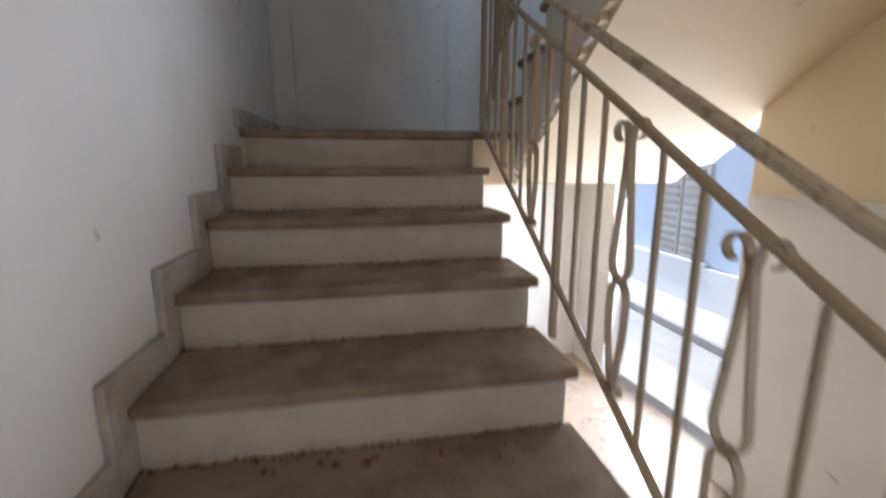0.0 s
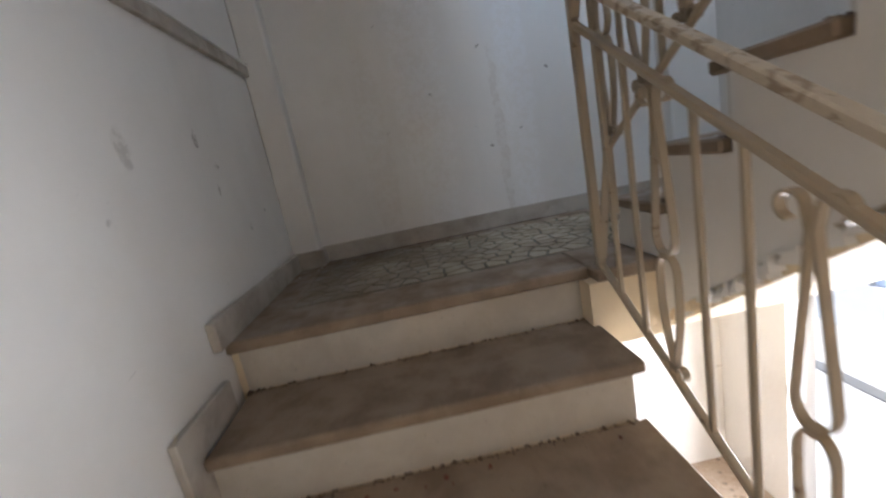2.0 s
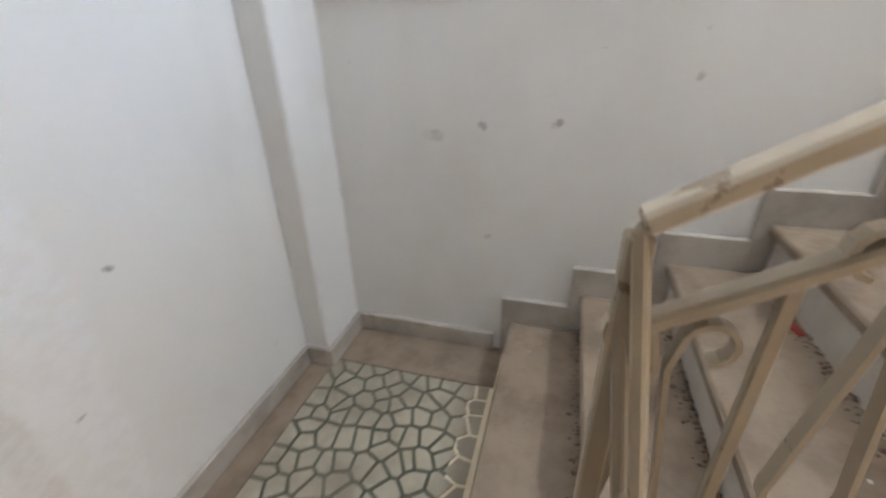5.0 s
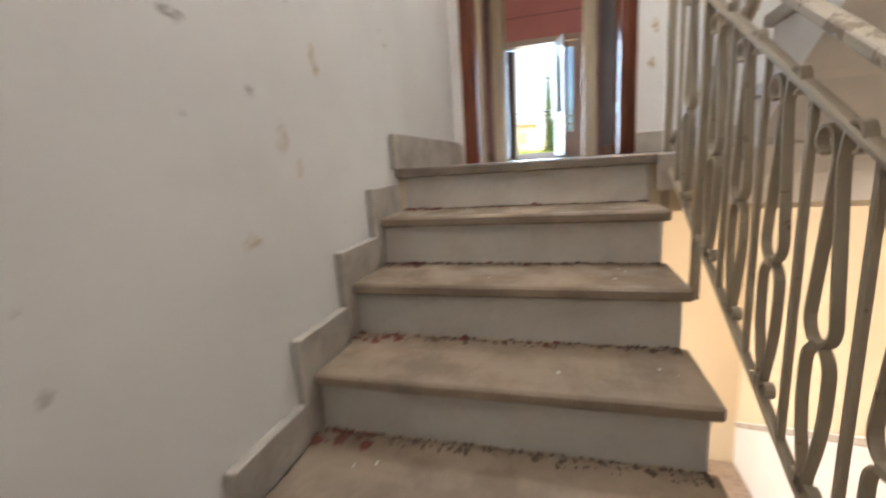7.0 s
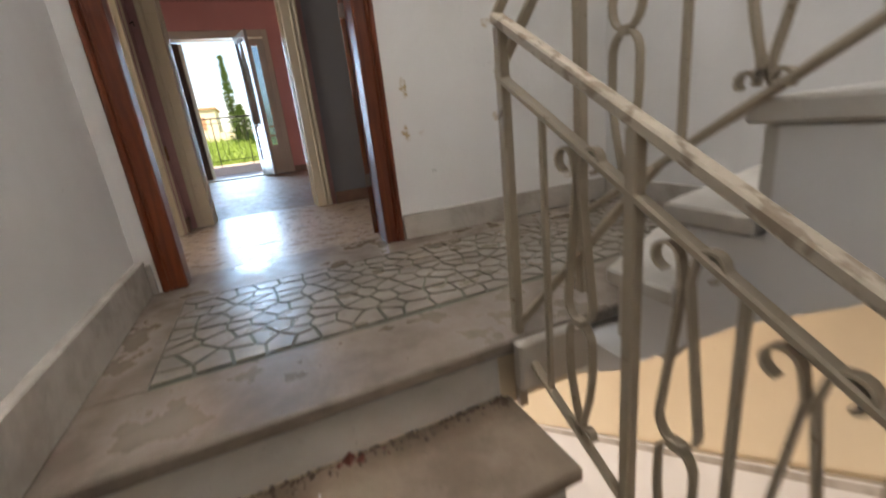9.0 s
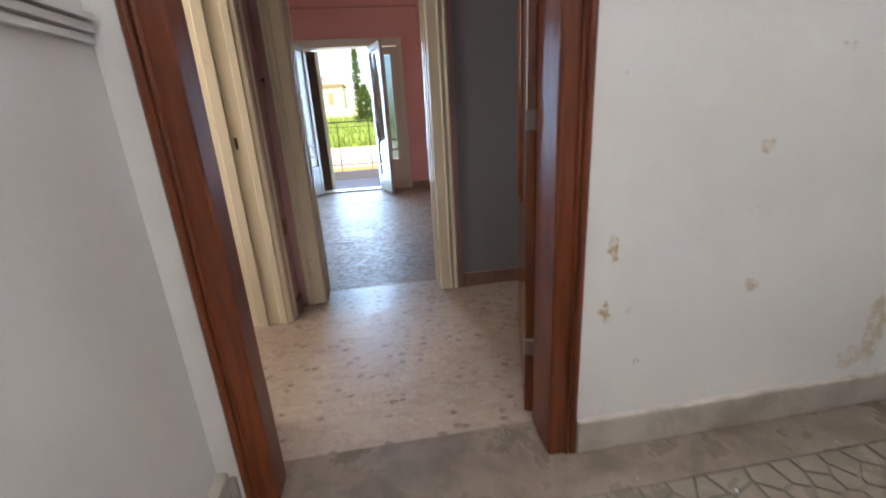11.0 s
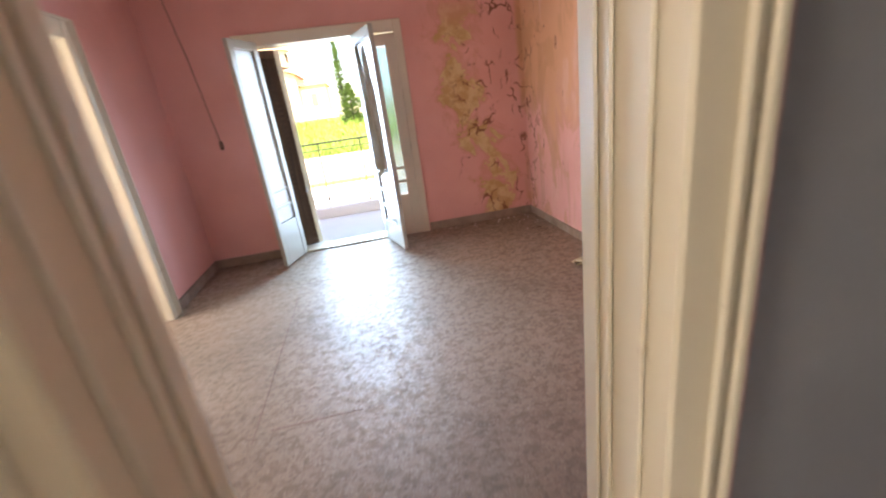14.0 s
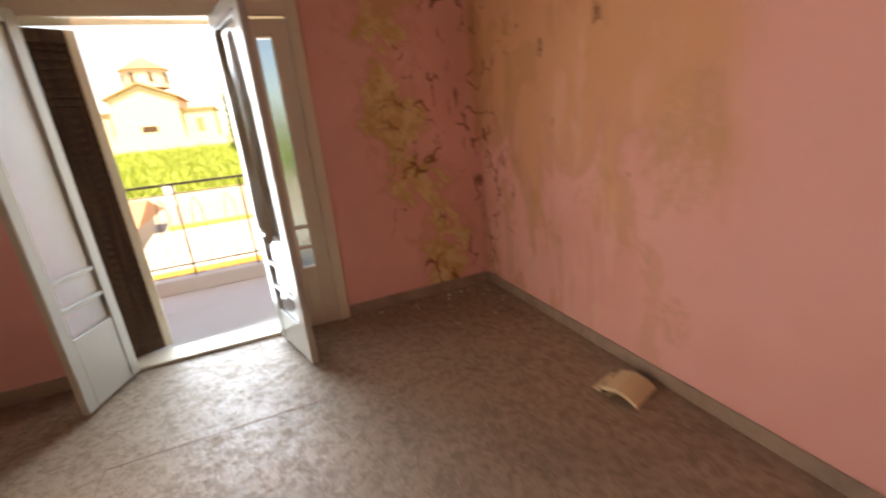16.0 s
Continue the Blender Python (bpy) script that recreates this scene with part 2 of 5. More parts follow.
    c = stains(n, c, [((0.12, -7.41, 3.06), 0.025, 0.06, scab, 0.9), ((0.12, -6.97, 3.13), 0.03, 0.06, scab, 0.9), ((0.12, -7.75, 2.2), 0.02, 0.05, scab, 0.7), ((0.12, -7.3, 2.65), 0.015, 0.03, scab, 0.7), ((0.12, -6.45, 2.55), 0.18, 0.35, (0.47, 0.27, 0.12), 0.35), ((0.12, -6.45, 1.75), 0.09, 0.14, (0.47, 0.27, 0.12), 0.4), ((0.12, -6.62, 2.02), 0.03, 0.05, (0.47, 0.27, 0.12), 0.4)])
    spot = n.math("MULTIPLY", n.step(n.noise(6.0, 5, 0.6, n.scaled((1.6, 1.6, 0.8)), 0.5), 0.715, 0.735), n.math("MULTIPLY", west, n.step(y, -6.3, -7.0)))
    c = n.mix(n.math("MULTIPLY", spot, 0.8), c, (0.16, 0.06, 0.03))
    n.color(n.mix(n.math("MULTIPLY", n.noise(70, 3), 0.12), c, (0.5, 0.25, 0.22)))
    h = n.math("ADD", n.math("MULTIPLY", n.noise(5, 5), 0.8), n.math("MULTIPLY", n.noise(50, 4), 0.2))
    n.bump(n.math("ADD", n.math("SUBTRACT", h, n.math("MULTIPLY", flake, 0.6)), n.math("MULTIPLY", crack, -0.8)), 0.5, 0.014)
    return m


M_PINK = pink_wall()


def marble(name, base, vein, dust, dirt=0.5, gloss=0.38, film=None, dull=0.4):
    m = material(name, base, 0.45)
    n = Nodes(m)
    v = n.step(n.noise(3.5, 7, 0.65, None, 1.6), 0.47, 0.62)
    c = n.mix(n.math("MULTIPLY", v, 0.5), base, vein)
    d = n.step(n.noise(6, 5, 0.6), 0.38, 0.68)
    c = n.mix(n.math("MULTIPLY", d, dirt), c, dust)
    sp = n.step(n.noise(55, 4, 0.7), 0.64, 0.72)
    c = n.mix(n.math("MULTIPLY", sp, 0.45), c, tuple(x * 0.5 for x in dust))
    if film:
        x = n.axis(0)
        cover = n.math("ADD", n.math("MULTIPLY", n.noise(2.6, 5, 0.6), 1.3), n.math("MULTIPLY", n.step(x, 1.0, 0.1), 0.45))
        c = n.mix(n.math("MULTIPLY", n.step(cover, 0.5, 1.0), 0.85), c, film)
    n.color(c)
    n.rough(n.math("ADD", gloss, n.math("MULTIPLY", d, dull)))
    n.bump(n.math("ADD", n.math("MULTIPLY", n.noise(9, 4), 0.8), n.noise(35, 5)), 0.12, 0.006)
    return m


M_TREAD = marble("worn_marble_tread", (0.285, 0.215, 0.15), (0.22, 0.165, 0.115), (0.15, 0.102, 0.065), 0.6)
M_RISER = marble("marble_riser", (0.58, 0.54, 0.475), (0.50, 0.465, 0.41), (0.42, 0.36, 0.29), 0.35)
M_SKIRT = marble("marble_skirting", (0.47, 0.43, 0.375), (0.36, 0.32, 0.275), (0.25, 0.20, 0.15), 0.45)
M_STONE = marble("mosaic_stone", (0.43, 0.375, 0.28), (0.33, 0.28, 0.205), (0.22, 0.175, 0.12), 0.4, film=(0.20, 0.165, 0.12))
M_STONE2 = marble("mosaic_stone_dusty", (0.29, 0.25, 0.20), (0.22, 0.185, 0.15), (0.115, 0.092, 0.07), 0.5, 0.27, (0.20, 0.165, 0.125), 0.2)
M_GROUT = marble("green_grout", (0.072, 0.078, 0.048), (0.06, 0.064, 0.04), (0.12, 0.10, 0.07), 0.4, film=(0.185, 0.15, 0.11))
M_LANDING = marble("worn_landing_stone", (0.255, 0.205, 0.16), (0.16, 0.125, 0.092), (0.115, 0.083, 0.058), 0.6, 0.27, None, 0.2)
M_SKIRTBROWN = marble("brown_terrazzo_skirting", (0.24, 0.14, 0.10), (0.18, 0.10, 0.07), (0.13, 0.075, 0.055), 0.5)
M_SKIRTROOM = marble("dusty_terrazzo_skirting", (0.30, 0.22, 0.165), (0.23, 0.165, 0.12), (0.16, 0.11, 0.08), 0.5)
M_SLABEDGE = plaster("slab_concrete", (0.56, 0.50, 0.42), (0.42, 0.36, 0.29), 0.5, streak=False)


def terrazzo(name, base, chip, dirt, chip_scale, big, gloss=0.3, grime=0.38):
    """Ground terrazzo with scattered chips and traffic dirt."""
    m = material(name, base, 0.42)
    n = Nodes(m)
    n.b.inputs["Specular IOR Level"].default_value = 0.5
    fine = n.step(n.voronoi(85, "F1"), 0.35, 0.15)
    c = n.mix(n.math("MULTIPLY", fine, 0.35), base, (0.62, 0.55, 0.48))
    wv = n.t.nodes.new("ShaderNodeVectorMath")
    wv.operation = "MULTIPLY_ADD"
    wq = n.t.nodes.new("ShaderNodeTexNoise")
    wq.inputs["Scale"].default_value = 40.0
    n.link(n.pos, wq.inputs["Vector"])
    n.link(wq.outputs["Color"], wv.inputs[0])
    wv.inputs[1].default_value = (0.02, 0.02, 0.0)
    n.link(n.scaled((0.8, 1.1, 1)), wv.inputs[2])
    spots = n.step(n.voronoi(chip_scale, "F1", "Distance", wv.outputs[0]), 0.27, 0.21)
    keep = n.step(n.noise(8.0, 2), 0.44, 0.5)
    c = n.mix(n.math("MULTIPLY", n.math("MULTIPLY", spots, keep), big), c, chip)
    blot = n.step(n.noise(24, 7, 0.72, None, 0.5), 0.42, 0.62)
    c = n.mix(n.math("MULTIPLY", blot, grime), c, dirt)
    wide = n.step(n.noise(1.2, 5), 0.42, 0.66)
    c = n.mix(n.math("MULTIPLY", wide, 0.3), c, tuple(v * 0.75 for v in dirt))
    n.color(c)
    smear = n.step(n.noise(7, 6, 0.6, n.scaled((1.0, 2.2, 1.0)), 1.0), 0.4, 0.62)
    n.rough(n.math("ADD", gloss, n.math("ADD", n.math("MULTIPLY", blot, 0.2), n.math("MULTIPLY", smear, 0.16))))
    n.bump(n.math("ADD", n.math("MULTIPLY", n.noise(9, 4), 1.0), n.math("MULTIPLY", n.noise(60, 3), 0.4)), 0.14, 0.008)
    return m


M_TERR_HALL = terrazzo("hall_terrazzo", (0.44, 0.35, 0.275), (0.16, 0.135, 0.12), (0.31, 0.23, 0.165), 17, 0.8, 0.2)
M_TERR_ROOM = terrazzo("room_terrazzo", (0.31, 0.222, 0.155), (0.15, 0.103, 0.07), (0.125, 0.082, 0.05), 30, 0.6, 0.40, 0.55)


def painted(name, base, under, rough=0.35, wear=0.4, scale=14, cut=0.63):
    """Gloss paint on wood or iron, chipped down to what lies under it."""
    m = material(name, base, rough)
    n = Nodes(m)
    w = n.step(n.noise(scale, 7, 0.68, None, 0.5), cut, cut + 0.05)
    c = n.mix(n.math("MULTIPLY", n.noise(3, 4), 0.35), base, tuple(v * 0.72 for v in base))
    c = n.mix(n.math("MULTIPLY", w, wear), c, under)
    n.color(c)
    n.rough(n.math("ADD", rough, n.math("MULTIPLY", w, 0.3)))
    n.bump(n.math("ADD", n.math("MULTIPLY", n.noise(40, 4), 0.5), n.math("MULTIPLY", w, -0.8)), 0.25, 0.004)
    return m


M_IRON = painted("beige_iron_paint", (0.41, 0.335, 0.24), (0.15, 0.095, 0.055), 0.5, 0.8, 22)
M_HANDRAIL = painted("flaking_cream_rail_paint", (0.55, 0.465, 0.35), (0.25, 0.18, 0.12), 0.55, 0.7, 24, 0.52)
M_JOINERY = painted("cream_gloss_paint", (0.68, 0.61, 0.47), (0.42, 0.33, 0.23), 0.28, 0.25, 9)
M_LEAFPAINT = painted("pale_grey_gloss_paint", (0.40, 0.385, 0.33), (0.42, 0.36, 0.27), 0.3, 0.3, 10)


def wood(name, dark, light, rough=0.22):
    m = material(name, light, rough)
    n = Nodes(m)
    g = n.noise(3, 6, 0.6, n.scaled((9, 9, 0.7)), 1.2)
    c = n.mix(n.step(g, 0.35, 0.68), dark, light)
    sc = n.step(n.noise(70, 4, 0.6, n.scaled((1, 1, 0.5))), 0.70, 0.74)
    c = n.mix(n.math("MULTIPLY", sc, 0.35), c, (0.30, 0.16, 0.09))
    n.color(c)
    n.rough(n.math("ADD", rough, n.math("MULTIPLY", n.noise(6, 3), 0.15)))
    n.bump(n.noise(14, 4, 0.5, n.scaled((5, 5, 0.5))), 0.12, 0.004)
    return m


M_BROWN = wood("varnished_brown_wood", (0.115, 0.024, 0.007), (0.185, 0.043, 0.012), 0.28)
M_LEAFWOOD = wood("orange_veneer", (0.125, 0.027, 0.005), (0.175, 0.040, 0.008), 0.06)
M_BARE = wood("bare_splintered_wood", (0.26, 0.11, 0.04), (0.48, 0.26, 0.11), 0.8)
M_SHUTTER = wood("dark_shutter_wood", (0.04, 0.019, 0.010), (0.095, 0.048, 0.025), 0.8)
M_HINGE = painted("worn_painted_steel", (0.20, 0.13, 0.10), (0.2, 0.13, 0.1), 0.5, 0.6, 20)
M_BLACK = material("black_iron", (0.035, 0.032, 0.03), 0.5, 0.6)
M_RAG = plaster("grey_curtain_cloth", (0.36, 0.28, 0.20), (0.22, 0.165, 0.11), 0.4)
M_PAPER = plaster("yellowed_paper", (0.66, 0.53, 0.33), (0.50, 0.37, 0.2), 0.4, streak=False)
M_DEBRIS = plaster("dry_dirt", (0.13, 0.085, 0.055), (0.07, 0.04, 0.025), 0.6, streak=False)
M_DRYLEAF = plaster("dry_red_leaf", (0.17, 0.05, 0.03), (0.09, 0.03, 0.02), 0.6, streak=False)
M_RED = material("red_plastic", (0.35, 0.035, 0.02), 0.5)
M_CORD = material("brown_cord", (0.20, 0.12, 0.08), 0.7)


def glass_material(name, tint, rough):
    m = material(name, tint, rough)
    b = m.node_tree.nodes["Principled BSDF"]
    b.inputs["Transmission Weight"].default_value = 1.0
    b.inputs["IOR"].default_value = 1.45
    n = Nodes(m)
    n.bump(n.noise(70, 2), 0.15 if rough > 0.1 else 0.02, 0.004)
    return m


M_FROST = glass_material("frosted_glass", (0.95, 0.96, 0.99), 0.33)
M_SIDEGLASS = glass_material("rippled_blue_glass", (0.24, 0.34, 0.40), 0.22)
M_GLASS = glass_material("dusty_glass", (0.93, 0.95, 0.95), 0.08)

# ---- mesh helpers ----
def finish(name, bm, mat, parent=None, label="", bevel=0.0):
    if bevel:
        bmesh.ops.bevel(bm, geom=bm.edges[:], offset=bevel, segments=1, affect="EDGES", clamp_overlap=True)
    bmesh.ops.recalc_face_normals(bm, faces=bm.faces[:])
    me = bpy.data.meshes.new(name)
    bm.to_mesh(me)
    bm.free()
    me.materials.append(mat)
    ob = new(name, me)
    if parent is not None:
        ob.parent = parent
    if label:
        ob["label"] = label
    return ob


def part(name, bm, material_, parent, label="", bevel=0.0):
    return finish(name, bm, material_, parent, label, bevel)


def structure(name, bm, mat, label, category, bevel=0.0):
    return tagged(finish(name, bm, mat, None, "", bevel), label, category, "", "structure")


def thing(name, label, category, group=""):
    return tagged(new(name), label, category, group)


def box(bm, x0, x1, y0, y1, z0, z1):
    vs = [bm.verts.new((x, y, z)) for x in (x0, x1) for y in (y0, y1) for z in (z0, z1)]
    for f in ((0, 1, 3, 2), (4, 6, 7, 5), (0, 4, 5, 1), (2, 3, 7, 6), (0, 2, 6, 4), (1, 5, 7, 3)):
        bm.faces.new([vs[i] for i in f])
    return bm


def boxes(*bs):
    bm = bmesh.new()
    for b in bs:
        box(bm, *b)
    return bm


def prism(bm, pts, axis, lo, hi):
    """A polygon of two coordinates, pushed out along the third axis."""
    def at(p, d):
        return {"x": (d, p[0], p[1]), "y": (p[0], d, p[1]), "z": (p[0], p[1], d)}[axis]
    a = [bm.verts.new(at(p, lo)) for p in pts]
    b = [bm.verts.new(at(p, hi)) for p in pts]
    bm.faces.new(a)
    bm.faces.new(b[::-1])
    for i in range(len(pts)):
        j = (i + 1) % len(pts)
        bm.faces.new((a[i], a[j], b[j], b[i]))
    return bm


def prisms(axis, lo, hi, *polys):
    bm = bmesh.new()
    for p in polys:
        prism(bm, p, axis, lo, hi)
    return bm


def sweep(bm, pts, w, t, side):
    """A flat bar with section w x t along a line; side: the way across its width."""
    rings = []
    side = Vector(side).normalized()
    for i, p in enumerate(pts):
        p = Vector(p)
        d = (Vector(pts[min(i + 1, len(pts) - 1)]) - Vector(pts[max(i - 1, 0)])).normalized()
        n = d.cross(side).normalized()
        rings.append([bm.verts.new(p + side * (w / 2 * a) + n * (t / 2 * b)) for a, b in ((-1, -1), (1, -1), (1, 1), (-1, 1))])
    for r, s in zip(rings, rings[1:]):
        for k in range(4):
            bm.faces.new((r[k], r[(k + 1) % 4], s[(k + 1) % 4], s[k]))
    bm.faces.new(rings[0][::-1])
    bm.faces.new(rings[-1])
    return bm


def wall(axis, lo, hi, a0, a1, z0, z1, holes=()):
    """A wall with rectangular openings (a, b, bottom, top) cut through it. axis: the way it is thick."""
    cuts_a = sorted({a0, a1, *(v for h in holes for v in h[:2])})
    cuts_z = sorted({z0, z1, *(v for h in holes for v in h[2:])})
    bm = bmesh.new()
    for p, q in zip(cuts_a, cuts_a[1:]):
        for r, s in zip(cuts_z, cuts_z[1:]):
            m, k = (p + q) / 2, (r + s) / 2
            if any(h[0] < m < h[1] and h[2] < k < h[3] for h in holes):
                continue
            box(bm, *((lo, hi, p, q, r, s) if axis == "x" else (p, q, lo, hi, r, s)))
    bmesh.ops.remove_doubles(bm, verts=bm.verts[:], dist=1e-5)
    return bm

# ---- stairwell: walls ----
XW, XE, YN, YS = -0.022, 2.362, 1.04, -2.75
GROUND, Z1, Z2, TOP = -1.84, 0.0, 1.40, 5.95
R1, T1, R2, T2, Y2 = 0.184, 0.3075, 0.175, 0.2635, -1.636


def dado_west(y):
    return min(1.0, 1.27 + 0.6 * y)


structure("wall_west_1", prisms("x", XW - 0.15, XW, [(-4.6, GROUND), (YN, GROUND), (YN, TOP), (-4.6, TOP), (-4.6, 1.40), (-1.45, 1.40), (-1.06, 1.60), (-0.2, 2.0), (-0.2, 1.2), (-0.45, 0.98), (-4.6, dado_west(-4.6))]),
          M_WHITE, "scuffed white plaster stairwell wall beside the lower flight", "wall")
structure("wall_west_2", prisms("x", XW - 0.15, XW, [(-0.45, 0.98), (-0.2, 1.2), (-0.2, 2.0), (-1.06, 1.60), (-1.45, 1.40), (-4.6, 1.40), (-4.6, dado_west(-4.6))]),
          M_CREAM, "cream plaster wall above the stairwell dado", "wall")
structure("wall_north", wall("y", YN, YN + 0.15, XW - 0.15, XE + 0.15, GROUND, TOP), M_WHITE, "white plaster end wall of the stair landing with run marks and painted light bands", "wall")


def soffit(y):
    return -0.27 - 0.66 * y


# The gap from y -4.0 to -2.9 is the added, unseen hall opening.
structure("wall_east_1", prisms("x", XE, XE + 0.16, [(-4.6, GROUND), (-4.0, GROUND), (-4.0, -0.33), (-4.6, -0.33)], [(-2.9, GROUND), (-0.53, GROUND), (-0.53, -0.33), (-2.9, -0.33)], [(0.57, GROUND), (YN, GROUND), (YN, -0.28), (0.57, -0.28)]),
          M_WHITE, "white painted dado of the entrance hall wall", "wall")
structure("wall_east_2", prisms("x", XE, XE + 0.16, [(-4.6, -0.33), (-4.0, -0.33), (-4.0, 0.5), (-2.9, 0.5), (-2.9, -0.33), (-0.53, -0.33), (-0.53, soffit(-0.53) + 0.03), (-2.0, soffit(-2.0) + 0.03), (-4.6, 1.18)]),
          M_CREAM, "cream plaster wall of the entrance hall above the dado", "wall")
structure("wall_east_3", prisms("x", XE, XE + 0.16, [(YN, -0.28), (YN, TOP), (-2.9, TOP), (-2.9, 1.18), (-2.0, soffit(-2.0) + 0.03), (-0.53, soffit(-0.53) + 0.03), (-0.1, -0.16), (0.57, -0.28)]),
          M_WHITE, "white plaster wall beside the upper flight with small stains", "wall")
structure("wall_south_1", wall("y", YS - 0.16, YS, XW, XE, 1.15, TOP, [(1.27, 2.29, 1.15, 3.56), (0.7, 2.0, 4.65, 5.65)]), M_WHITE, "white plaster landing wall with chipped patches round the flat's door", "wall")
structure("wall_south_2", wall("y", -4.6, -4.45, XW - 0.15, XE + 0.16, GROUND, 1.18), M_CREAM, "cream plaster back wall of the entrance hall", "wall")
# Added pane and opening, out of view; the pane keeps direct sun out.
structure("added_roof_pane_1", boxes((0.9, 2.2, -0.45, 0.65, TOP + 0.10, TOP + 0.12)), M_FROST, "frosted pane added over an unseen ceiling opening, keeping the sun out", "roof light")
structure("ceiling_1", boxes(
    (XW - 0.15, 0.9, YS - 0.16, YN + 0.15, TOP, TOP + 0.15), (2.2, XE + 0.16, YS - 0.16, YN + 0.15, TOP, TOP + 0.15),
    (0.9, 2.2, YS - 0.16, -0.45, TOP, TOP + 0.15), (0.9, 2.2, 0.65, YN + 0.15, TOP, TOP + 0.15)), M_CEIL, "white plaster stairwell ceiling, out of view, with an added opening", "ceiling")
structure("floor_1", boxes((XW - 0.15, XE + 0.16, -4.6, YN + 0.15, GROUND - 0.15, GROUND)), M_TERR_HALL, "dusty terrazzo floor of the entrance hall", "floor")
for nm, b in (("column_1", (XW, 0.115, 0.935, YN)), ("column_2", (2.085, XE, 0.93, YN))):
    structure(nm, boxes((*b, Z1, TOP)), M_WHITE, "white plastered corner pillar of the stair landing", "pillar", 0.008)

# dado mouldings
def moulding(name, line, x, out, label):
    """Three ribs of a plaster dado rail along a line of (y, z) on a wall at x."""
    holder = tagged(new(name), label, "dado rail", "", "structure")
    for dz, h, d in ((0.0, 0.016, 0.016), (0.02, 0.012, 0.022), (-0.022, 0.014, 0.012)):
        bm = bmesh.new()
        sweep(bm, [(x + out * d / 2, y, z + dz) for y, z in line], d, h, (1, 0, 0))
        part("rib", bm, M_WHITE, holder)
    return holder


strip = tagged(new("trim_1"), "grey painted plaster dado strip along the stair wall", "dado rail", "", "structure")
bm = bmesh.new()
sweep(bm, [(XW + 0.012, 0.95, 1.0), (XW + 0.012, -0.45, 1.0), (XW + 0.012, -1.5, 0.37), (XW + 0.012, -4.4, -1.37)], 0.024, 0.05, (1, 0, 0))
part("strip", bm, M_SKIRT, strip, "", 0.004)
bm = bmesh.new()
sweep(bm, [(XW + 0.016, 0.95, 1.03), (XW + 0.016, -0.45, 1.03), (XW + 0.016, -1.5, 0.40), (XW + 0.016, -4.4, -1.34)], 0.032, 0.012, (1, 0, 0))
part("lip", bm, M_WHITE, strip, "", 0.003)
moulding("trim_2", [(0.93, 1.405), (0.295, 1.405), (0.017, 1.60), (-1.64, 2.70), (-2.74, 2.70)], XE, -1, "ribbed white plaster dado rail following the upper flight")
rail_s = tagged(new("trim_5"), "ribbed white plaster dado rail on the landing end wall", "dado rail", "", "structure")
for dz, hh, d in ((0.0, 0.016, 0.016), (0.02, 0.012, 0.022), (-0.022, 0.014, 0.012)):
    part("rib", boxes((XW, 1.26, YS, YS + d, 2.778 + dz - hh / 2, 2.778 + dz + hh / 2)), M_WHITE, rail_s)
moulding("trim_3", [(-0.53, -0.33), (-2.85, -0.33)], XE, -1, "white plaster dado rail in the entrance hall")

# ---- stair flights ----
def flight(name, label, noses, up, x0, x1, rise, tread, overhang_end, wall_x, soffit_poly, lead, high):
    """A flight of marble steps. noses: (y, z) of the edges from the top down; up: the way along y in which it climbs."""
    st = thing(name, label, "stairs")
    for k, (y, z) in enumerate(noses):
        back = y + up * (tread + 0.03)
        if k > 0:
            bm = boxes((x0, x1, min(y, back), max(y, back), z - 0.036, z))
            part("tread", bm, M_TREAD, st, "worn marble tread with a rounded dusty nosing", 0.007)
        ry = y + up * 0.028
        part("riser", boxes((x0 + (overhang_end if wall_x > x1 else 0), x1 - (0 if wall_x > x1 else overhang_end), min(ry, ry + up * 0.018), max(ry, ry + up * 0.018), z - rise, z - 0.034)),
             M_RISER, st, "pale veined marble riser", 0.002)
    part("soffit", prisms("x", x0 + 0.034 if wall_x > x1 else x0 - 0.03, x1 + 0.046 if wall_x > x1 else x1 - 0.034, soffit_poly), M_CREAM, st, "cream plastered underside of the flight")
    # stepped skirting against the wall
    a, b = (wall_x + 0.001, x0) if wall_x < x0 else (x1, wall_x - 0.001)
    for k, (y, z) in enumerate(noses):
        if k == 0:
            continue
        poly = [(y - up * lead, z - rise - 0.0), (y - up * lead, z + high), (y + up * (tread - lead), z + high), (y + up * (tread - lead), z - 0.001), (y + up * 0.03, z - 0.001), (y + up * 0.03, z - rise)]
        part("skirting_tile", prisms("x", a, b, poly), M_SKIRT, st, "stepped marble skirting tile", 0.003)
    return st


n1 = [(-T1 * k, Z1 - R1 * k) for k in range(0, 10)]
low = n1[-1]
flight("lower_flight", "dusty marble lower stair flight beside a white wall", n1, 1, 0.0, 1.155, R1, T1, 0.026, XW,
       [(0.04, -0.042), (0.04, -0.28), (low[0] - 0.1 + 0.35, GROUND), (low[0] + 0.03, GROUND)] + [q for k in range(9, 0, -1) for q in ((-T1 * k + 0.03, -R1 * k - 0.034), (-T1 * (k - 1) + 0.03, -R1 * k - 0.034))], 0.066, 0.095)
n2 = [(Y2 + T2 * k, Z2 - R2 * k) for k in range(0, 8)]
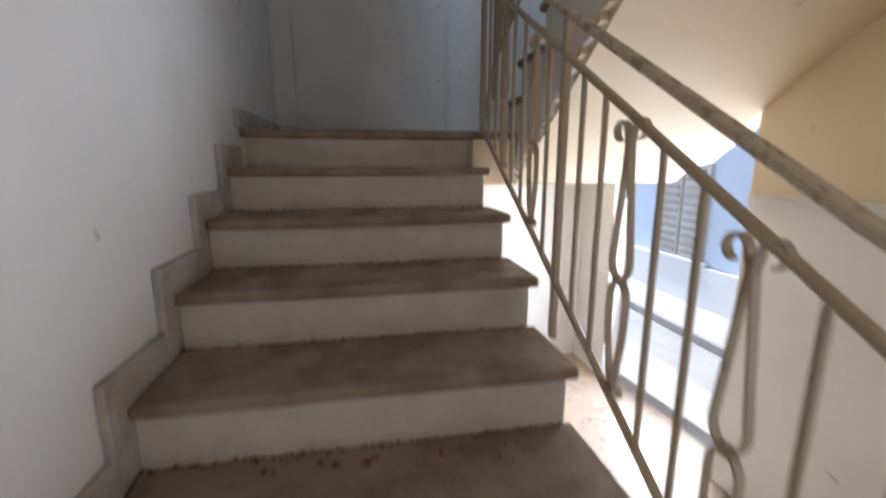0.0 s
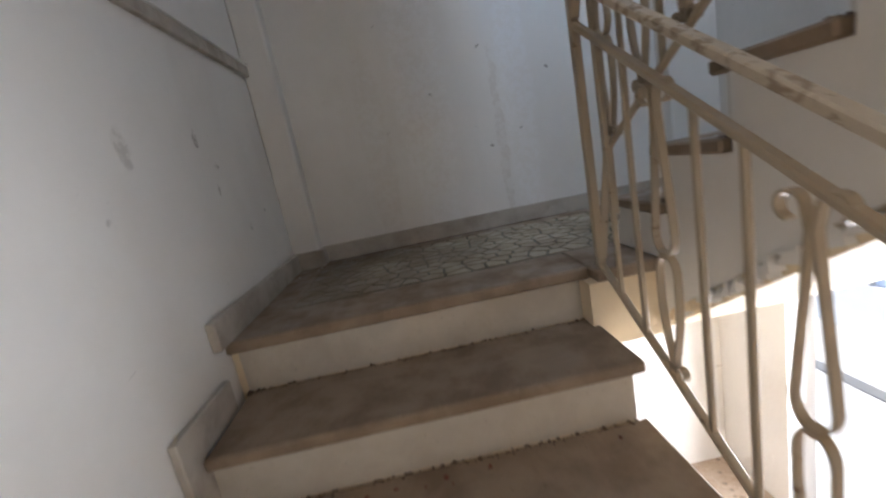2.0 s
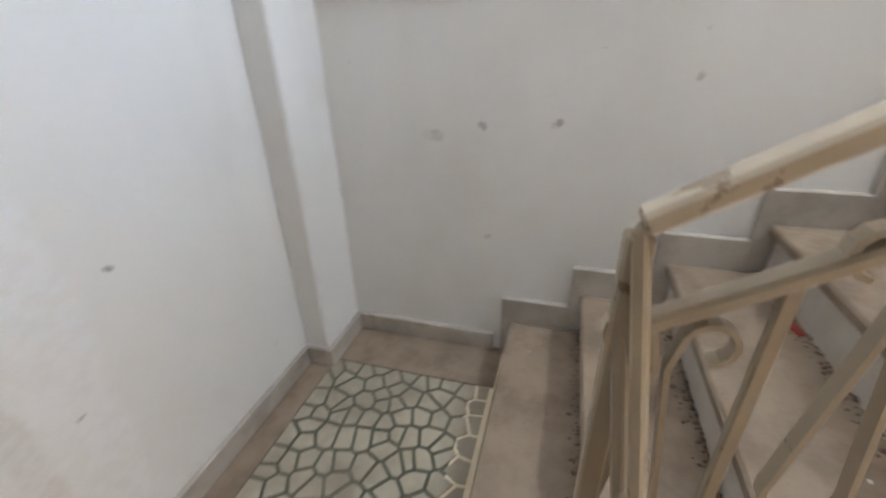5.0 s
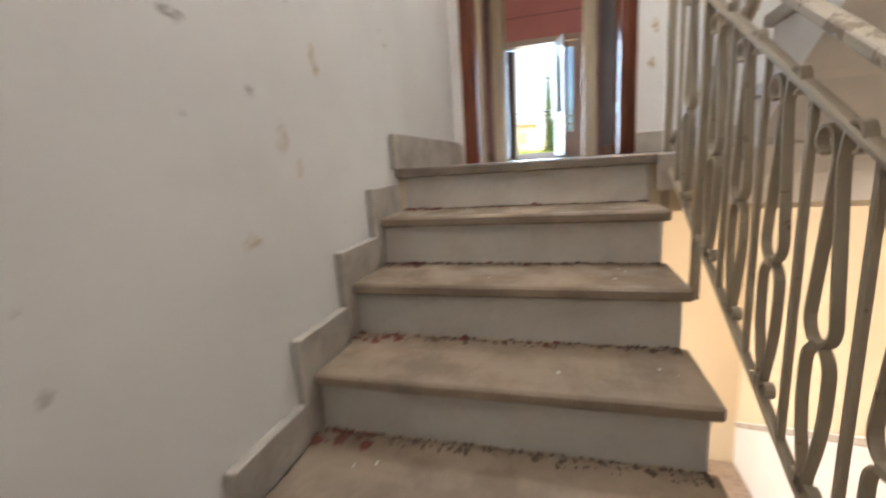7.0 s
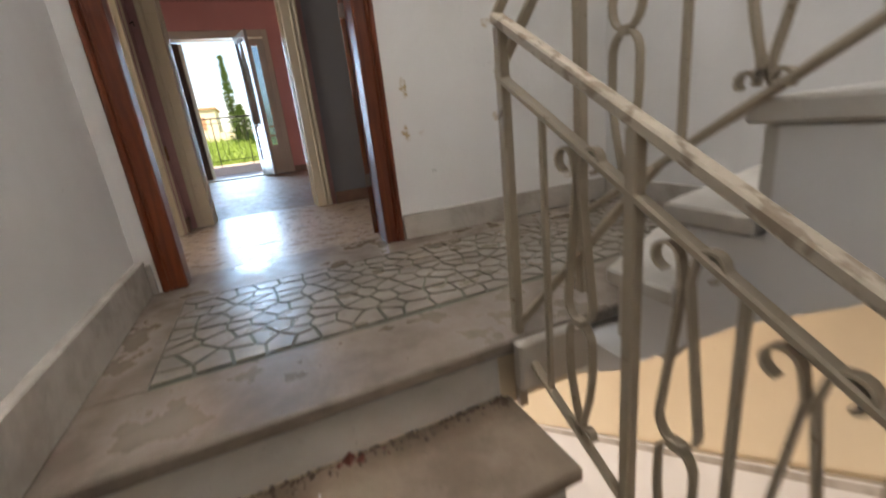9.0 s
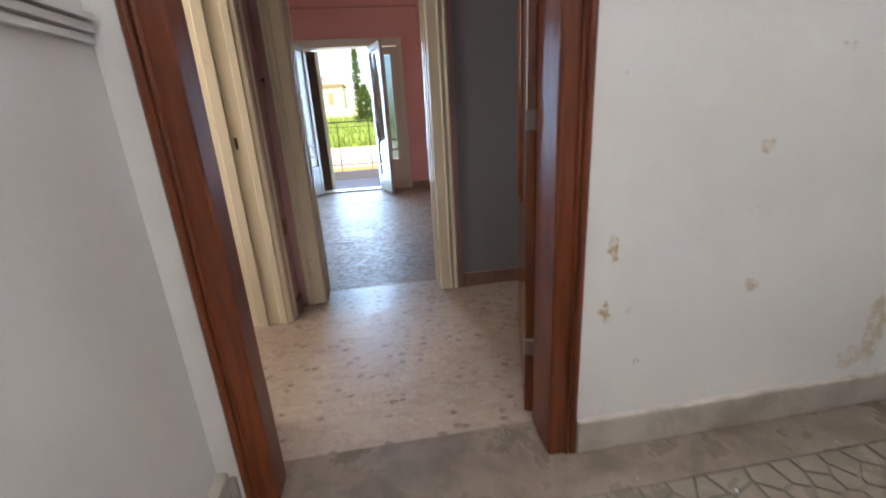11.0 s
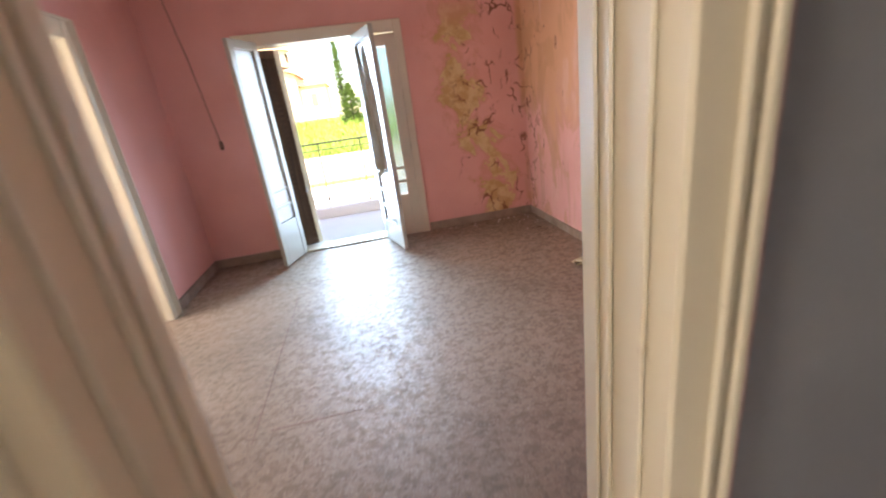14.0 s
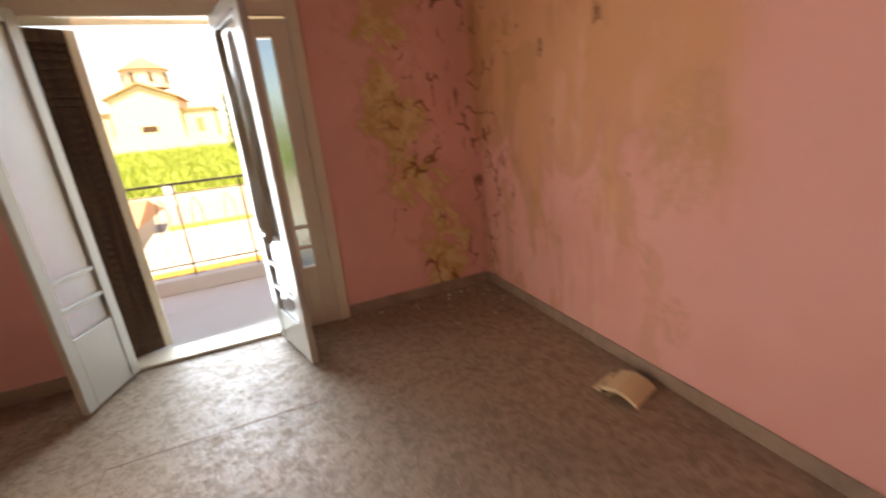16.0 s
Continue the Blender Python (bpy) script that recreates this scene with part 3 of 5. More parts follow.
flight("upper_flight", "worn marble upper stair flight with debris on its treads", n2, -1, 1.355, 2.332, R2, T2, 0.026, XE,
       [(Y2 - 0.04, Z2 - 0.042), (Y2 - 0.04, soffit(Y2 - 0.03)), (0.0, soffit(0.0)), (0.32, -0.28), (0.32, -0.004), (n2[7][0] - 0.03, 0.0)] +
       [q for k in range(7, 0, -1) for q in ((n2[k][0] - 0.03, n2[k][1] - 0.034), (n2[k - 1][0] - 0.03, n2[k][1] - 0.034))], 0.038, 0.111)

# landings
structure("landing_1", boxes((XW, 1.155, 0.0, 0.235, -0.04, 0.0), (1.155, 1.37, -0.06, 0.235, -0.04, 0.0)), M_TREAD, "worn stone edge slab of the lower landing", "floor", 0.006)
structure("landing_border_1", boxes((XW, 0.13, 0.235, YN, -0.04, 0.0), (0.13, XE, 0.93, YN, -0.04, 0.0), (2.12, XE, 0.235, 0.93, -0.04, 0.0)), M_TREAD, "plain worn stone border of the lower landing", "floor")
structure("landing_border_2", boxes((2.2, XE, YS - 0.0, -1.93, Z2 - 0.04, Z2), (XW, 2.2, YS, -2.575, Z2 - 0.04, Z2), (XW, 0.10, -2.575, -1.93, Z2 - 0.04, Z2)), M_LANDING, "plain worn stone border of the upper landing", "floor")
structure("landing_2", boxes((0.13, 2.12, 0.235, 0.93, -0.045, -0.004)), M_GROUT, "green grouted mosaic bed of the lower landing", "floor")
structure("landing_slab_1", boxes((XW, XE, 0.03, YN, -0.28, -0.045), (1.13, 1.36, -0.05, 0.03, -0.26, -0.041)), M_CREAM, "cream plastered slab under the lower landing", "slab")
structure("landing_3", boxes((XW, XE, -1.93, Y2, Z2 - 0.04, Z2)), M_LANDING, "worn stone edge slab of the upper landing", "floor", 0.006)
structure("landing_5", boxes((1.125, 1.352, -1.636, -1.60, Z2 - 0.135, Z2 - 0.002)), M_SLABEDGE, "bare plastered slab edge of the upper landing beside the stairwell", "slab", 0.006)
structure("landing_4", boxes((0.10, 2.2, -2.575, -1.93, Z2 - 0.045, Z2 - 0.004)), M_GROUT, "dark grouted mosaic bed of the upper landing", "floor")
structure("threshold_1", boxes((1.27, 2.29, YS - 0.16, YS, Z2 - 0.041, Z2)), M_LANDING, "worn stone threshold of the flat's door", "threshold")
structure("landing_slab_2", boxes((XW, XE, YS - 0.16, Y2 - 0.05, Z2 - 0.22, Z2 - 0.041)), M_CREAM, "cream plastered slab under the upper landing", "slab")
for nm, bs in (("baseboard_1", ((0.115, 2.085, YN - 0.02, YN, 0, 0.088),)), ("baseboard_2", ((XW, XW + 0.028, -0.07, 0.935, 0, 0.092),)),
               ("baseboard_3", ((XE - 0.022, XE, 0.28, 0.93, 0, 0.09),)), ("baseboard_4", ((XW, 0.135, 0.915, 0.935, 0, 0.09), (0.115, 0.135, 0.935, YN - 0.02, 0, 0.09))),
               ("baseboard_5", ((2.063, XE - 0.022, 0.91, 0.93, 0, 0.09), (2.063, 2.085, 0.93, YN - 0.02, 0, 0.09))),
               ("baseboard_6", ((XE - 0.032, XE, YS, Y2 + 0.043, Z2, Z2 + 0.142),)), ("baseboard_7", ((XW, 1.255, YS, YS + 0.02, Z2, Z2 + 0.122),)),
               ("baseboard_8", ((2.31, XE - 0.032, YS, YS + 0.02, Z2, Z2 + 0.125),)), ("baseboard_9", ((XW, XW + 0.02, YS + 0.02, -1.9, Z2, Z2 + 0.122),))):
    structure(nm, boxes(*bs), M_SKIRT, "grey marble skirting with a dirty top edge", "skirting", 0.004)

# ---- flight above, with kite winders at its start ----
up3 = thing("top_flight", "white plastered stair flight climbing above the lower one", "stairs")
PIV = [(1.13, -1.51), (1.13, -1.365), (1.13, -1.23), (1.13, -1.06)]
OUT = [(XW, -2.05), (XW, -1.66), (XW, -1.34), (XW, -1.06)]
for k in range(3):
    z = Z2 + R2 * (k + 1)
    poly = [PIV[k], PIV[k + 1], OUT[k + 1], OUT[k]]
    bm = bmesh.new()
    prism(bm, [(PIV[k][0] + 0.02, PIV[k][1] - 0.02), (PIV[k + 1][0] + 0.02, PIV[k + 1][1] + 0.01), (OUT[k + 1][0], OUT[k + 1][1] + 0.01), (OUT[k][0], OUT[k][1] - 0.02)], "z", z - 0.036, z)
    part("tread", bm, M_RISER, up3, "worn pale marble kite tread", 0.005)
    part("riser", prisms("z", z - R2 + 0.002, z - 0.036, poly), M_RISER, up3, "marble riser of a kite step")
for k in range(3, 10):
    y, z = -1.06 + T1 * (k - 3), Z2 + R2 * (k + 1)
    part("tread", boxes((XW, 1.15, y - 0.02, y + T1, z - 0.036, z)), M_RISER, up3, "worn marble tread", 0.006)
    part("riser", boxes((XW, 1.13, y, y + 0.02, z - R2, z - 0.036)), M_RISER, up3)
sl = R2 / T1
part("soffit", prisms("x", XW, 1.139, [(-1.68, Z2 - 0.2), (-1.68, Z2 - 0.05), (-1.48, Z2 - 0.05), (-1.48, 1.535), (-1.34, 1.535), (-1.34, 1.71), (-1.205, 1.71), (-1.205, 1.885)] + [p for k in range(3, 10) for p in ((-1.03 + T1 * (k - 3), 1.885 + R2 * (k - 3)), (-1.03 + T1 * (k - 3), 1.885 + R2 * (k - 2)))] + [(YN, 3.11), (YN, 1.66 + 0.57 * 2.10), (-1.06, 1.66), (-1.233, 1.55), (-1.5, 1.31)]), M_WHITE, up3, "white plastered side and underside of the flight")

# ---- railings ----
def motif(h):
    """The wrought baluster in (across, up): two flat bars that meet in a knot, with curled ends."""
    k, lines = 0.44 * h, []
    for s in (-1, 1):
        low_ = [(0.004 * s, 0.02 * h)] + [(s * 0.034 * math.sin(min(1.0, i / 6) * math.pi / 2), 0.02 * h + (k - 0.06 * h) * i / 8) for i in range(1, 8)]
        low_ += [(s * 0.034 * math.cos(a * math.pi / 10), k - 0.07 * h + 0.07 * h * math.sin(a * math.pi / 10)) for a in range(0, 6)]
        up_ = [(s * 0.004, k)] + [(s * 0.036 * math.sin(a * math.pi / 10), k + 0.07 * h * (1 - math.cos(a * math.pi / 10))) for a in range(1, 6)]
        up_ += [(s * (0.036 - 0.031 * i / 8), k + 0.07 * h + (0.47 * h - 0.07 * h) * i / 8) for i in range(1, 9)]
        x0, z0 = s * 0.005, k + 0.47 * h
        up_ += [(x0 + s * 0.006, z0 + 0.03)]
        c = (x0 + s * 0.03, z0 + 0.035)
        up_ += [(c[0] - s * 0.022 * math.cos(a), c[1] + 0.022 * math.sin(a)) for a in np.linspace(0.3, 4.6, 10)]
        foot = (s * 0.024, 0.012)
        lines += [low_, up_, [(s * 0.003, 0.03)] + [(foot[0] - s * 0.014 * math.cos(a), foot[1] + 0.014 * math.sin(a)) for a in np.linspace(-0.5, 4.0, 8)]]
    return lines


def railing(name, label, x, top, slope, y_from, bars, depth, lean, y_end):
    """An iron stair rail in the plane x. top: the handrail's height at y_from; bars: (y, kind), p plain, s scrolled, n newel."""
    rail = thing(name, label, "stair railing")
    def z(y):
        return top + slope * (y - y_from)
    def at(y):
        return x + lean * (y - y_from)
    def run(nm, dz, w, t, lab):
        bm = bmesh.new()
        sweep(bm, [(at(y_from), y_from, z(y_from) + dz), (at(y_end), y_end, z(y_end) + dz)], w, t, (1, 0, 0))
        part(nm, bm, M_HANDRAIL if nm == "handrail" else M_IRON, rail, lab, 0.004)
    run("handrail", -0.010, 0.031, 0.021, "handrail with flaking beige paint")
    run("middle_rail", -0.125, 0.026, 0.016, "flat iron rail")
    run("bottom_rail", -depth, 0.022, 0.014, "flat iron bottom rail")
    h = depth - 0.14
    plain = scroll = None
    for y, kind in bars:
        if kind == "n":
            bm = boxes((-0.0125, 0.0125, -0.0125, 0.0125, -depth - 0.2, -0.02))
            ob = part("newel", bm, M_IRON, rail, "square iron post", 0.003)
            ob.location = (at(y), y, z(y))
        elif kind == "p":
            if plain is None:
                plain = boxes((-0.0065, 0.0065, -0.007, 0.007, -depth, -0.12))
                ob = part("baluster", plain, M_IRON, rail, "", 0.002)
                plain = ob.data
            else:
                ob = new("baluster", plain)
                ob.parent = rail
            ob.location = (at(y), y, z(y))
        else:
            if scroll is None:
                bm = bmesh.new()
                for line in motif(h):
                    sweep(bm, [(0, p, q) for p, q in line], 0.018, 0.006, (1, 0, 0))
                box(bm, -0.011, 0.011, -0.011, 0.011, 0.44 * h - 0.008, 0.44 * h + 0.008)
                ob = part("scroll_baluster", bm, M_IRON, rail, "wrought scroll baluster with curled ends")
                scroll = ob.data
            else:
                ob = new("scroll_baluster", scroll)
                ob.parent = rail
            ob.location = (at(y), y, z(y) - depth + 0.01)
    return rail


def row(y, gap, kinds):
    return [(y + gap * k, kind) for k, kind in enumerate(kinds)]


rail1 = railing("stair_railing", "beige painted wrought iron railing of the lower flight", 1.185, 0.846, 0.60, -0.03, row(-0.03, -0.1183, "nppsppspnppsppspnppspp"), 0.83, 0.0, -2.5)
rail2 = railing("stair_railing", "beige painted wrought iron railing of the upper flight", 1.315, 2.15, -0.615, -1.68,
                [(-1.665, "n"), (-1.538, "p"), (-1.437, "s"), (-1.313, "n")] + row(-1.215, 0.083, "spspspspspspsps") + [(-0.01, "n")], 0.765, -0.036, -0.01)
rail3 = railing("stair_railing", "beige painted wrought iron railing of the top flight", 1.15, 2.496, 0.62, -1.60, row(-1.61, 0.128, "nspspspspspspspspsps"), 0.80, 0.0, 0.85)
for r, a, b in ((rail1, (1.185, -0.045, 0.843), (1.255, -0.01, 1.11)), (rail1, (1.185, -0.045, 0.73), (1.255, -0.01, 1.0)), (rail1, (1.185, -0.045, 0.03), (1.255, -0.01, 0.36)),
                (rail3, (1.315, -1.68, 2.14), (1.15, -1.40, 2.61)), (rail3, (1.315, -1.68, 2.03), (1.15, -1.40, 2.50)), (rail3, (1.315, -1.68, 1.40), (1.15, -1.40, 1.82))):
    bm = bmesh.new()
    sweep(bm, [a, b], 0.024, 0.014, (0.9, -0.3, 0))
    part("link_bar", bm, M_IRON, r, "short sloping iron bar at the turn", 0.003)

# ---- the flat: hall ----
def door_casing(name, x0, x1, y0, y1, z0, z1, w, mat, label, along="x", ribs=True):
    """A moulded frame round an opening from x0 to x1 in a wall from y0 to y1 (swapped for along = y)."""
    fr = tagged(new(name), label, "door frame", "", "structure")
    def put(nm, a0, a1, b0, b1, c0, c1):
        part(nm, boxes((a0, a1, b0, b1, c0, c1) if along == "x" else (b0, b1, a0, a1, c0, c1)), mat, fr, "", 0.006)
    put("jamb", x0 - w, x0 + 0.035, y0 - 0.012, y1 + 0.012, z0, z1 + w)
    put("jamb", x1 - 0.035, x1 + w, y0 - 0.012, y1 + 0.012, z0, z1 + w)
    put("head", x0 + 0.035, x1 - 0.035, y0 - 0.012, y1 + 0.012, z1 - 0.035, z1 + w)
    if ribs and along == "x" and mat is M_JOINERY:
        for f in (0.16, 0.34, 0.72):
            d0 = y0 + (y1 - y0) * f
            put("bead", x0 + 0.035, x0 + 0.043, d0, d0 + 0.02, z0, z1 - 0.035)
            put("bead", x1 - 0.043, x1 - 0.035, d0, d0 + 0.02, z0, z1 - 0.035)
    if ribs:
        for yy in (y0 - 0.024, y1 + 0.012):
            for a, b in ((x0 - w, x0 - w + 0.022), (x0 - w * 0.55, x0 - w * 0.3), (x1 + w * 0.3, x1 + w * 0.55), (x1 + w - 0.022, x1 + w)):
                put("bead", a, b, yy, yy + 0.012, z0, z1 + w)
            put("bead", x0 - w + 0.022, x1 + w - 0.022, yy, yy + 0.012, z1 + w - 0.022, z1 + w)
    return fr


HZ = 4.32
structure("floor_2", boxes((0.6, 3.95, -4.36, YS - 0.16, Z2 - 0.2, Z2)), M_TERR_HALL, "pale terrazzo hall floor with dark chips", "floor")
structure("floor_3", boxes((0.0, 3.7, -8.36, -4.36, Z2 - 0.2, Z2)), M_TERR_ROOM, "dusty worn terrazzo floor of the pink room", "floor")
structure("wall_hall_west", wall("x", 0.6, 0.74, -4.25, YS - 0.16, Z2, HZ), M_GREY, "grey painted hall wall", "wall")
structure("wall_hall_east", wall("x", 2.37, 2.58, -4.21, YS - 0.16, Z2, HZ, [(-4.0, -3.06, Z2, 3.56)]), M_MAUVE, "mauve pink hall wall with a knocked-out switch box", "wall")
structure("wall_room_north_1", wall("y", -4.33, -4.21, 0.6, 3.95, Z2, HZ, [(1.36, 2.33, Z2, 3.56), (2.64, 3.45, Z2, 3.56)]), M_GREY, "dull grey painted hall wall beside the room door", "wall")
structure("wall_room_north_2", wall("y", -4.42, -4.33, 0.0, 3.7, Z2, HZ, [(1.36, 2.33, Z2, 3.56), (2.64, 3.45, Z2, 3.56)]), M_PINK, "pink plaster wall of the room", "wall")
structure("wall_lobby_east", wall("x", 3.8, 3.95, -4.25, YS - 0.16, Z2, HZ, [(-3.85, -3.05, 2.3, 3.5)]), M_CREAM, "cream plaster side lobby wall", "wall")
structure("wall_lobby_north", wall("y", YS - 0.16, YS - 0.02, 2.54, 3.95, Z2, HZ), M_CREAM, "cream plaster side lobby wall", "wall")
structure("ceiling_2", boxes((0.6, 3.95, -4.42, YS - 0.16, HZ, HZ + 0.15)), M_CEIL, "white plaster hall ceiling", "ceiling")
structure("wall_room_west", wall("x", -0.03, 0.12, -8.33, -4.42, Z2, HZ), M_PINK, "pink plaster wall with ochre damp stains and runs", "wall")
structure("wall_room_east", wall("x", 3.55, 3.7, -8.33, -4.42, Z2, HZ, [(-7.05, -5.75, Z2, 3.5)]), M_PINK, "pink plaster wall with a door", "wall")
structure("wall_room_south", wall("y", -8.36, -8.17, -0.03, 3.7, Z2 - 0.0, HZ, [(1.34, 2.80, Z2, 3.47)]), M_PINK, "pink plaster wall with peeling damp patches round the balcony door", "wall")
structure("ceiling_3", boxes((-0.03, 3.7, -8.36, -4.42, HZ, HZ + 0.15)), M_CEIL, "white plaster room ceiling", "ceiling")
for nm, bs in (("baseboard_10", ((0.12, 0.132, -8.17, -4.42, Z2, Z2 + 0.078),)), ("baseboard_11", ((0.132, 1.30, -8.17, -8.158, Z2, Z2 + 0.085),)),
               ("baseboard_12", ((2.84, 3.528, -8.17, -8.148, Z2, Z2 + 0.085),)), ("baseboard_13", ((3.528, 3.55, -8.17, -7.15, Z2, Z2 + 0.085),)),
               ("baseboard_14", ((0.74, 1.33, -4.21, -4.19, Z2, Z2 + 0.09),)), ("baseboard_15", ((2.35, 2.37, -4.18, -4.06, Z2, Z2 + 0.09),))):
    structure(nm, boxes(*bs), M_SKIRTBROWN if nm[-2:] in ("14", "15") else M_SKIRTROOM, "brownish terrazzo skirting strip", "skirting", 0.004)

flat_frame = door_casing("door_frame_1", 1.315, 2.24, YS - 0.085, YS - 0.004, Z2, 3.50, 0.055, M_BROWN, "varnished dark red-brown wooden door frame of the flat")
part("hinge_post", boxes((1.262, 1.342, YS - 0.165, YS - 0.097, Z2, 3.50)), M_BROWN, flat_frame, "", 0.005)
door_casing("door_frame_2", 1.445, 2.245, -4.43, -4.195, Z2, 3.46, 0.075, M_JOINERY, "glossy cream moulded wooden door frame of the pink room")
door_casing("door_frame_3", -4.0, -3.10, 2.385, 2.60, Z2, 3.46, 0.05, M_JOINERY, "glossy cream wooden frame of the side lobby opening", "y")
for nm, b in (("door_stop_1", (2.505, 2.56, -3.965, -3.945, Z2, 3.42)), ("door_stop_2", (2.40, 2.44, -3.965, -3.956, Z2, 3.42))):
    structure(nm, boxes(b), M_JOINERY, "cream door stop strip in the jamb", "door frame", 0.004)
structure("lock_keep_1", boxes((2.479, 2.492, -3.966, -3.962, 2.375, 2.43)), M_BLACK, "dark lock keep slot in a cream jamb", "lock")
door_casing("door_frame_4", -7.05, -5.75, 3.53, 3.70, Z2, 3.42, 0.09, M_JOINERY, "cream wooden door frame in the pink wall", "y")


def panel_leaf(name, label, w, h, t, mat, glass=None, stile=0.09, bottom=0.45, bars=(), extra=None):
    """A door leaf from its hinge at the origin along +x: stiles, rails, lower panel and a pane."""
    d = thing(name, label, "door")
    part("stile", boxes((0, stile, -t / 2, t / 2, 0, h)), mat, d, "", 0.004)
    part("stile", boxes((w - stile, w, -t / 2, t / 2, 0, h)), mat, d, "", 0.004)
    part("top_rail", boxes((stile, w - stile, -t / 2, t / 2, h - stile, h)), mat, d, "", 0.004)
    part("lower_panel", boxes((stile, w - stile, -t / 2 + 0.004, t / 2 - 0.004, 0, bottom)), mat, d, "", 0.004)
    for z in bars:
        part("glazing_bar", boxes((stile, w - stile, -t / 2 + 0.004, t / 2 - 0.004, z - 0.013, z + 0.013)), mat, d, "", 0.003)
    edges = [bottom, *bars, h - stile]
    if glass is not None:
        for a, b in zip(edges, edges[1:]):
            part("pane", boxes((stile - 0.006, w - stile + 0.006, -0.003, 0.003, a + 0.008, b - 0.008)), glass, d, "pane of rippled glass").visible_shadow = False
    return d


# flat door: heavy veneered leaf with a slot of broken glass
leaf = thing("flat_door", "orange-brown veneered door leaf standing open with broken glass slot", "door")
H, T = 2.08, 0.042
part("body", boxes((0, 0.32, -T / 2, T / 2, 0, H), (0.47, 0.70, -T / 2, T / 2, 0, H), (0.32, 0.47, -T / 2, T / 2, 0, 0.74), (0.32, 0.47, -T / 2, T / 2, 1.9, H)), M_LEAFWOOD, leaf, "glossy orange-brown veneer", 0.002)
for a, b in ((0.31, 0.326), (0.464, 0.48)):
    part("bead", boxes((a, b, -T / 2 - 0.008, T / 2 + 0.008, 0.73, 1.91)), M_LEAFWOOD, leaf, "", 0.003)
rnd = random.Random(4)
bm = bmesh.new()
for f in (-1, 1):
    out_ = [(0.7005 + rnd.uniform(-0.006, 0.010), 0.86 + 0.028 * i + rnd.uniform(-0.01, 0.01)) for i in range(38)]
    in_ = [(0.672 - rnd.random() ** 2 * 0.045, 0.86 + 0.052 * i + rnd.uniform(-0.02, 0.02)) for i in range(20)]
    for i in range(19):
        prism(bm, [in_[i], out_[2 * i], out_[2 * i + 1], (in_[i + 1][0] + rnd.uniform(0.0, 0.012), in_[i + 1][1] - 0.004)], "y", *sorted((f * (T / 2 - 0.004), f * (T / 2 + rnd.uniform(0.001, 0.004)))))
part("splintered_edge", bm, M_BARE, leaf, "splintered bare wood along the lock edge")
bm = bmesh.new()
for pts in ([(0.32, 0.74), (0.38, 0.74), (0.34, 0.98)], [(0.41, 0.74), (0.47, 0.74), (0.47, 1.2), (0.445, 0.9)], [(0.32, 1.9), (0.47, 1.9), (0.47, 1.45), (0.42, 1.6), (0.38, 1.5), (0.32, 1.7)]):
    prism(bm, pts, "y", -0.003, 0.003)
part("broken_pane", bm, M_GLASS, leaf, "shards of broken glass")
for z in (0.25, 1.02, 1.85):
    part("hinge", boxes((-0.012, 0.006, -T / 2 - 0.005, T / 2 + 0.003, z, z + 0.06)), M_HINGE, leaf, "worn steel hinge", 0.003)
leaf.matrix_world = Matrix.Translation((1.338, -2.948, Z2 + 0.012)) @ Matrix.Rotation(math.atan2(-0.715, -0.215), 4, "Z")

lobby = panel_leaf("glazed_door", "cream wooden door with a tall frosted glass pane, closed", 0.77, 2.04, 0.042, M_JOINERY, M_FROST, 0.11, 0.355)
for b in ((0.104, 0.118, 0.36, 1.93), (0.652, 0.666, 0.36, 1.93)):
    part("bead", boxes((b[0], b[1], 0.004, 0.024, b[2], b[3])), M_HINGE, lobby, "brownish glazing bead", 0.003)
part("bead", boxes((0.104, 0.666, 0.004, 0.024, 0.348, 0.362)), M_HINGE, lobby, "brownish glazing bead", 0.003)
lobby.matrix_world = pose(2.66, -4.395, Z2 + 0.008)
door_casing("door_frame_5", 2.665, 3.425, -4.43, -4.20, Z2, 3.46, 0.05, M_JOINERY, "cream wooden frame of the glazed lobby door", "x", False)
side = panel_leaf("glazed_door", "cream wooden glazed door standing open into the side room", 0.62, 2.0, 0.04, M_JOINERY, M_FROST, 0.1, 0.6, (1.1,))
side.matrix_world = Matrix.Translation((3.73, -7.05, Z2 + 0.01)) @ Matrix.Rotation(radians(-6), 4, "Z")
# side room behind the east wall; its window openings are unseen and added, the east one for light
structure("floor_4", boxes((3.7, 5.9, -8.36, -4.42, Z2 - 0.2, Z2)), M_TERR_HALL, "pale terrazzo floor of the side room", "floor")
structure("wall_side_south", wall("y", -8.36, -8.17, 3.7, 5.9, Z2, HZ, [(4.15, 5.4, 2.0, 3.5)]), M_CREAM, "cream plaster wall of the side room with an added window opening", "wall")
structure("wall_side_east", wall("x", 5.75, 5.9, -8.17, -4.42, Z2, HZ, [(-7.1, -5.7, 2.0, 3.6)]), M_CREAM, "cream plaster wall of the side room", "wall")
structure("wall_side_north", wall("y", -4.57, -4.42, 3.7, 5.75, Z2, HZ), M_CREAM, "cream plaster wall of the side room", "wall")
structure("ceiling_4", boxes((3.7, 5.9, -8.36, -4.42, HZ, HZ + 0.15)), M_CEIL, "white plaster side room ceiling", "ceiling")
structure("baseboard_16", boxes((3.7, 5.75, -8.17, -8.15, Z2, Z2 + 0.085)), M_SKIRTBROWN, "brownish terrazzo skirting strip", "skirting", 0.004)

structure("wall_edge_2", boxes((2.321, 2.369, -4.21, -4.203, Z2, HZ)), M_MAUVE, "strip of mauve paint beside the door frame", "wall")
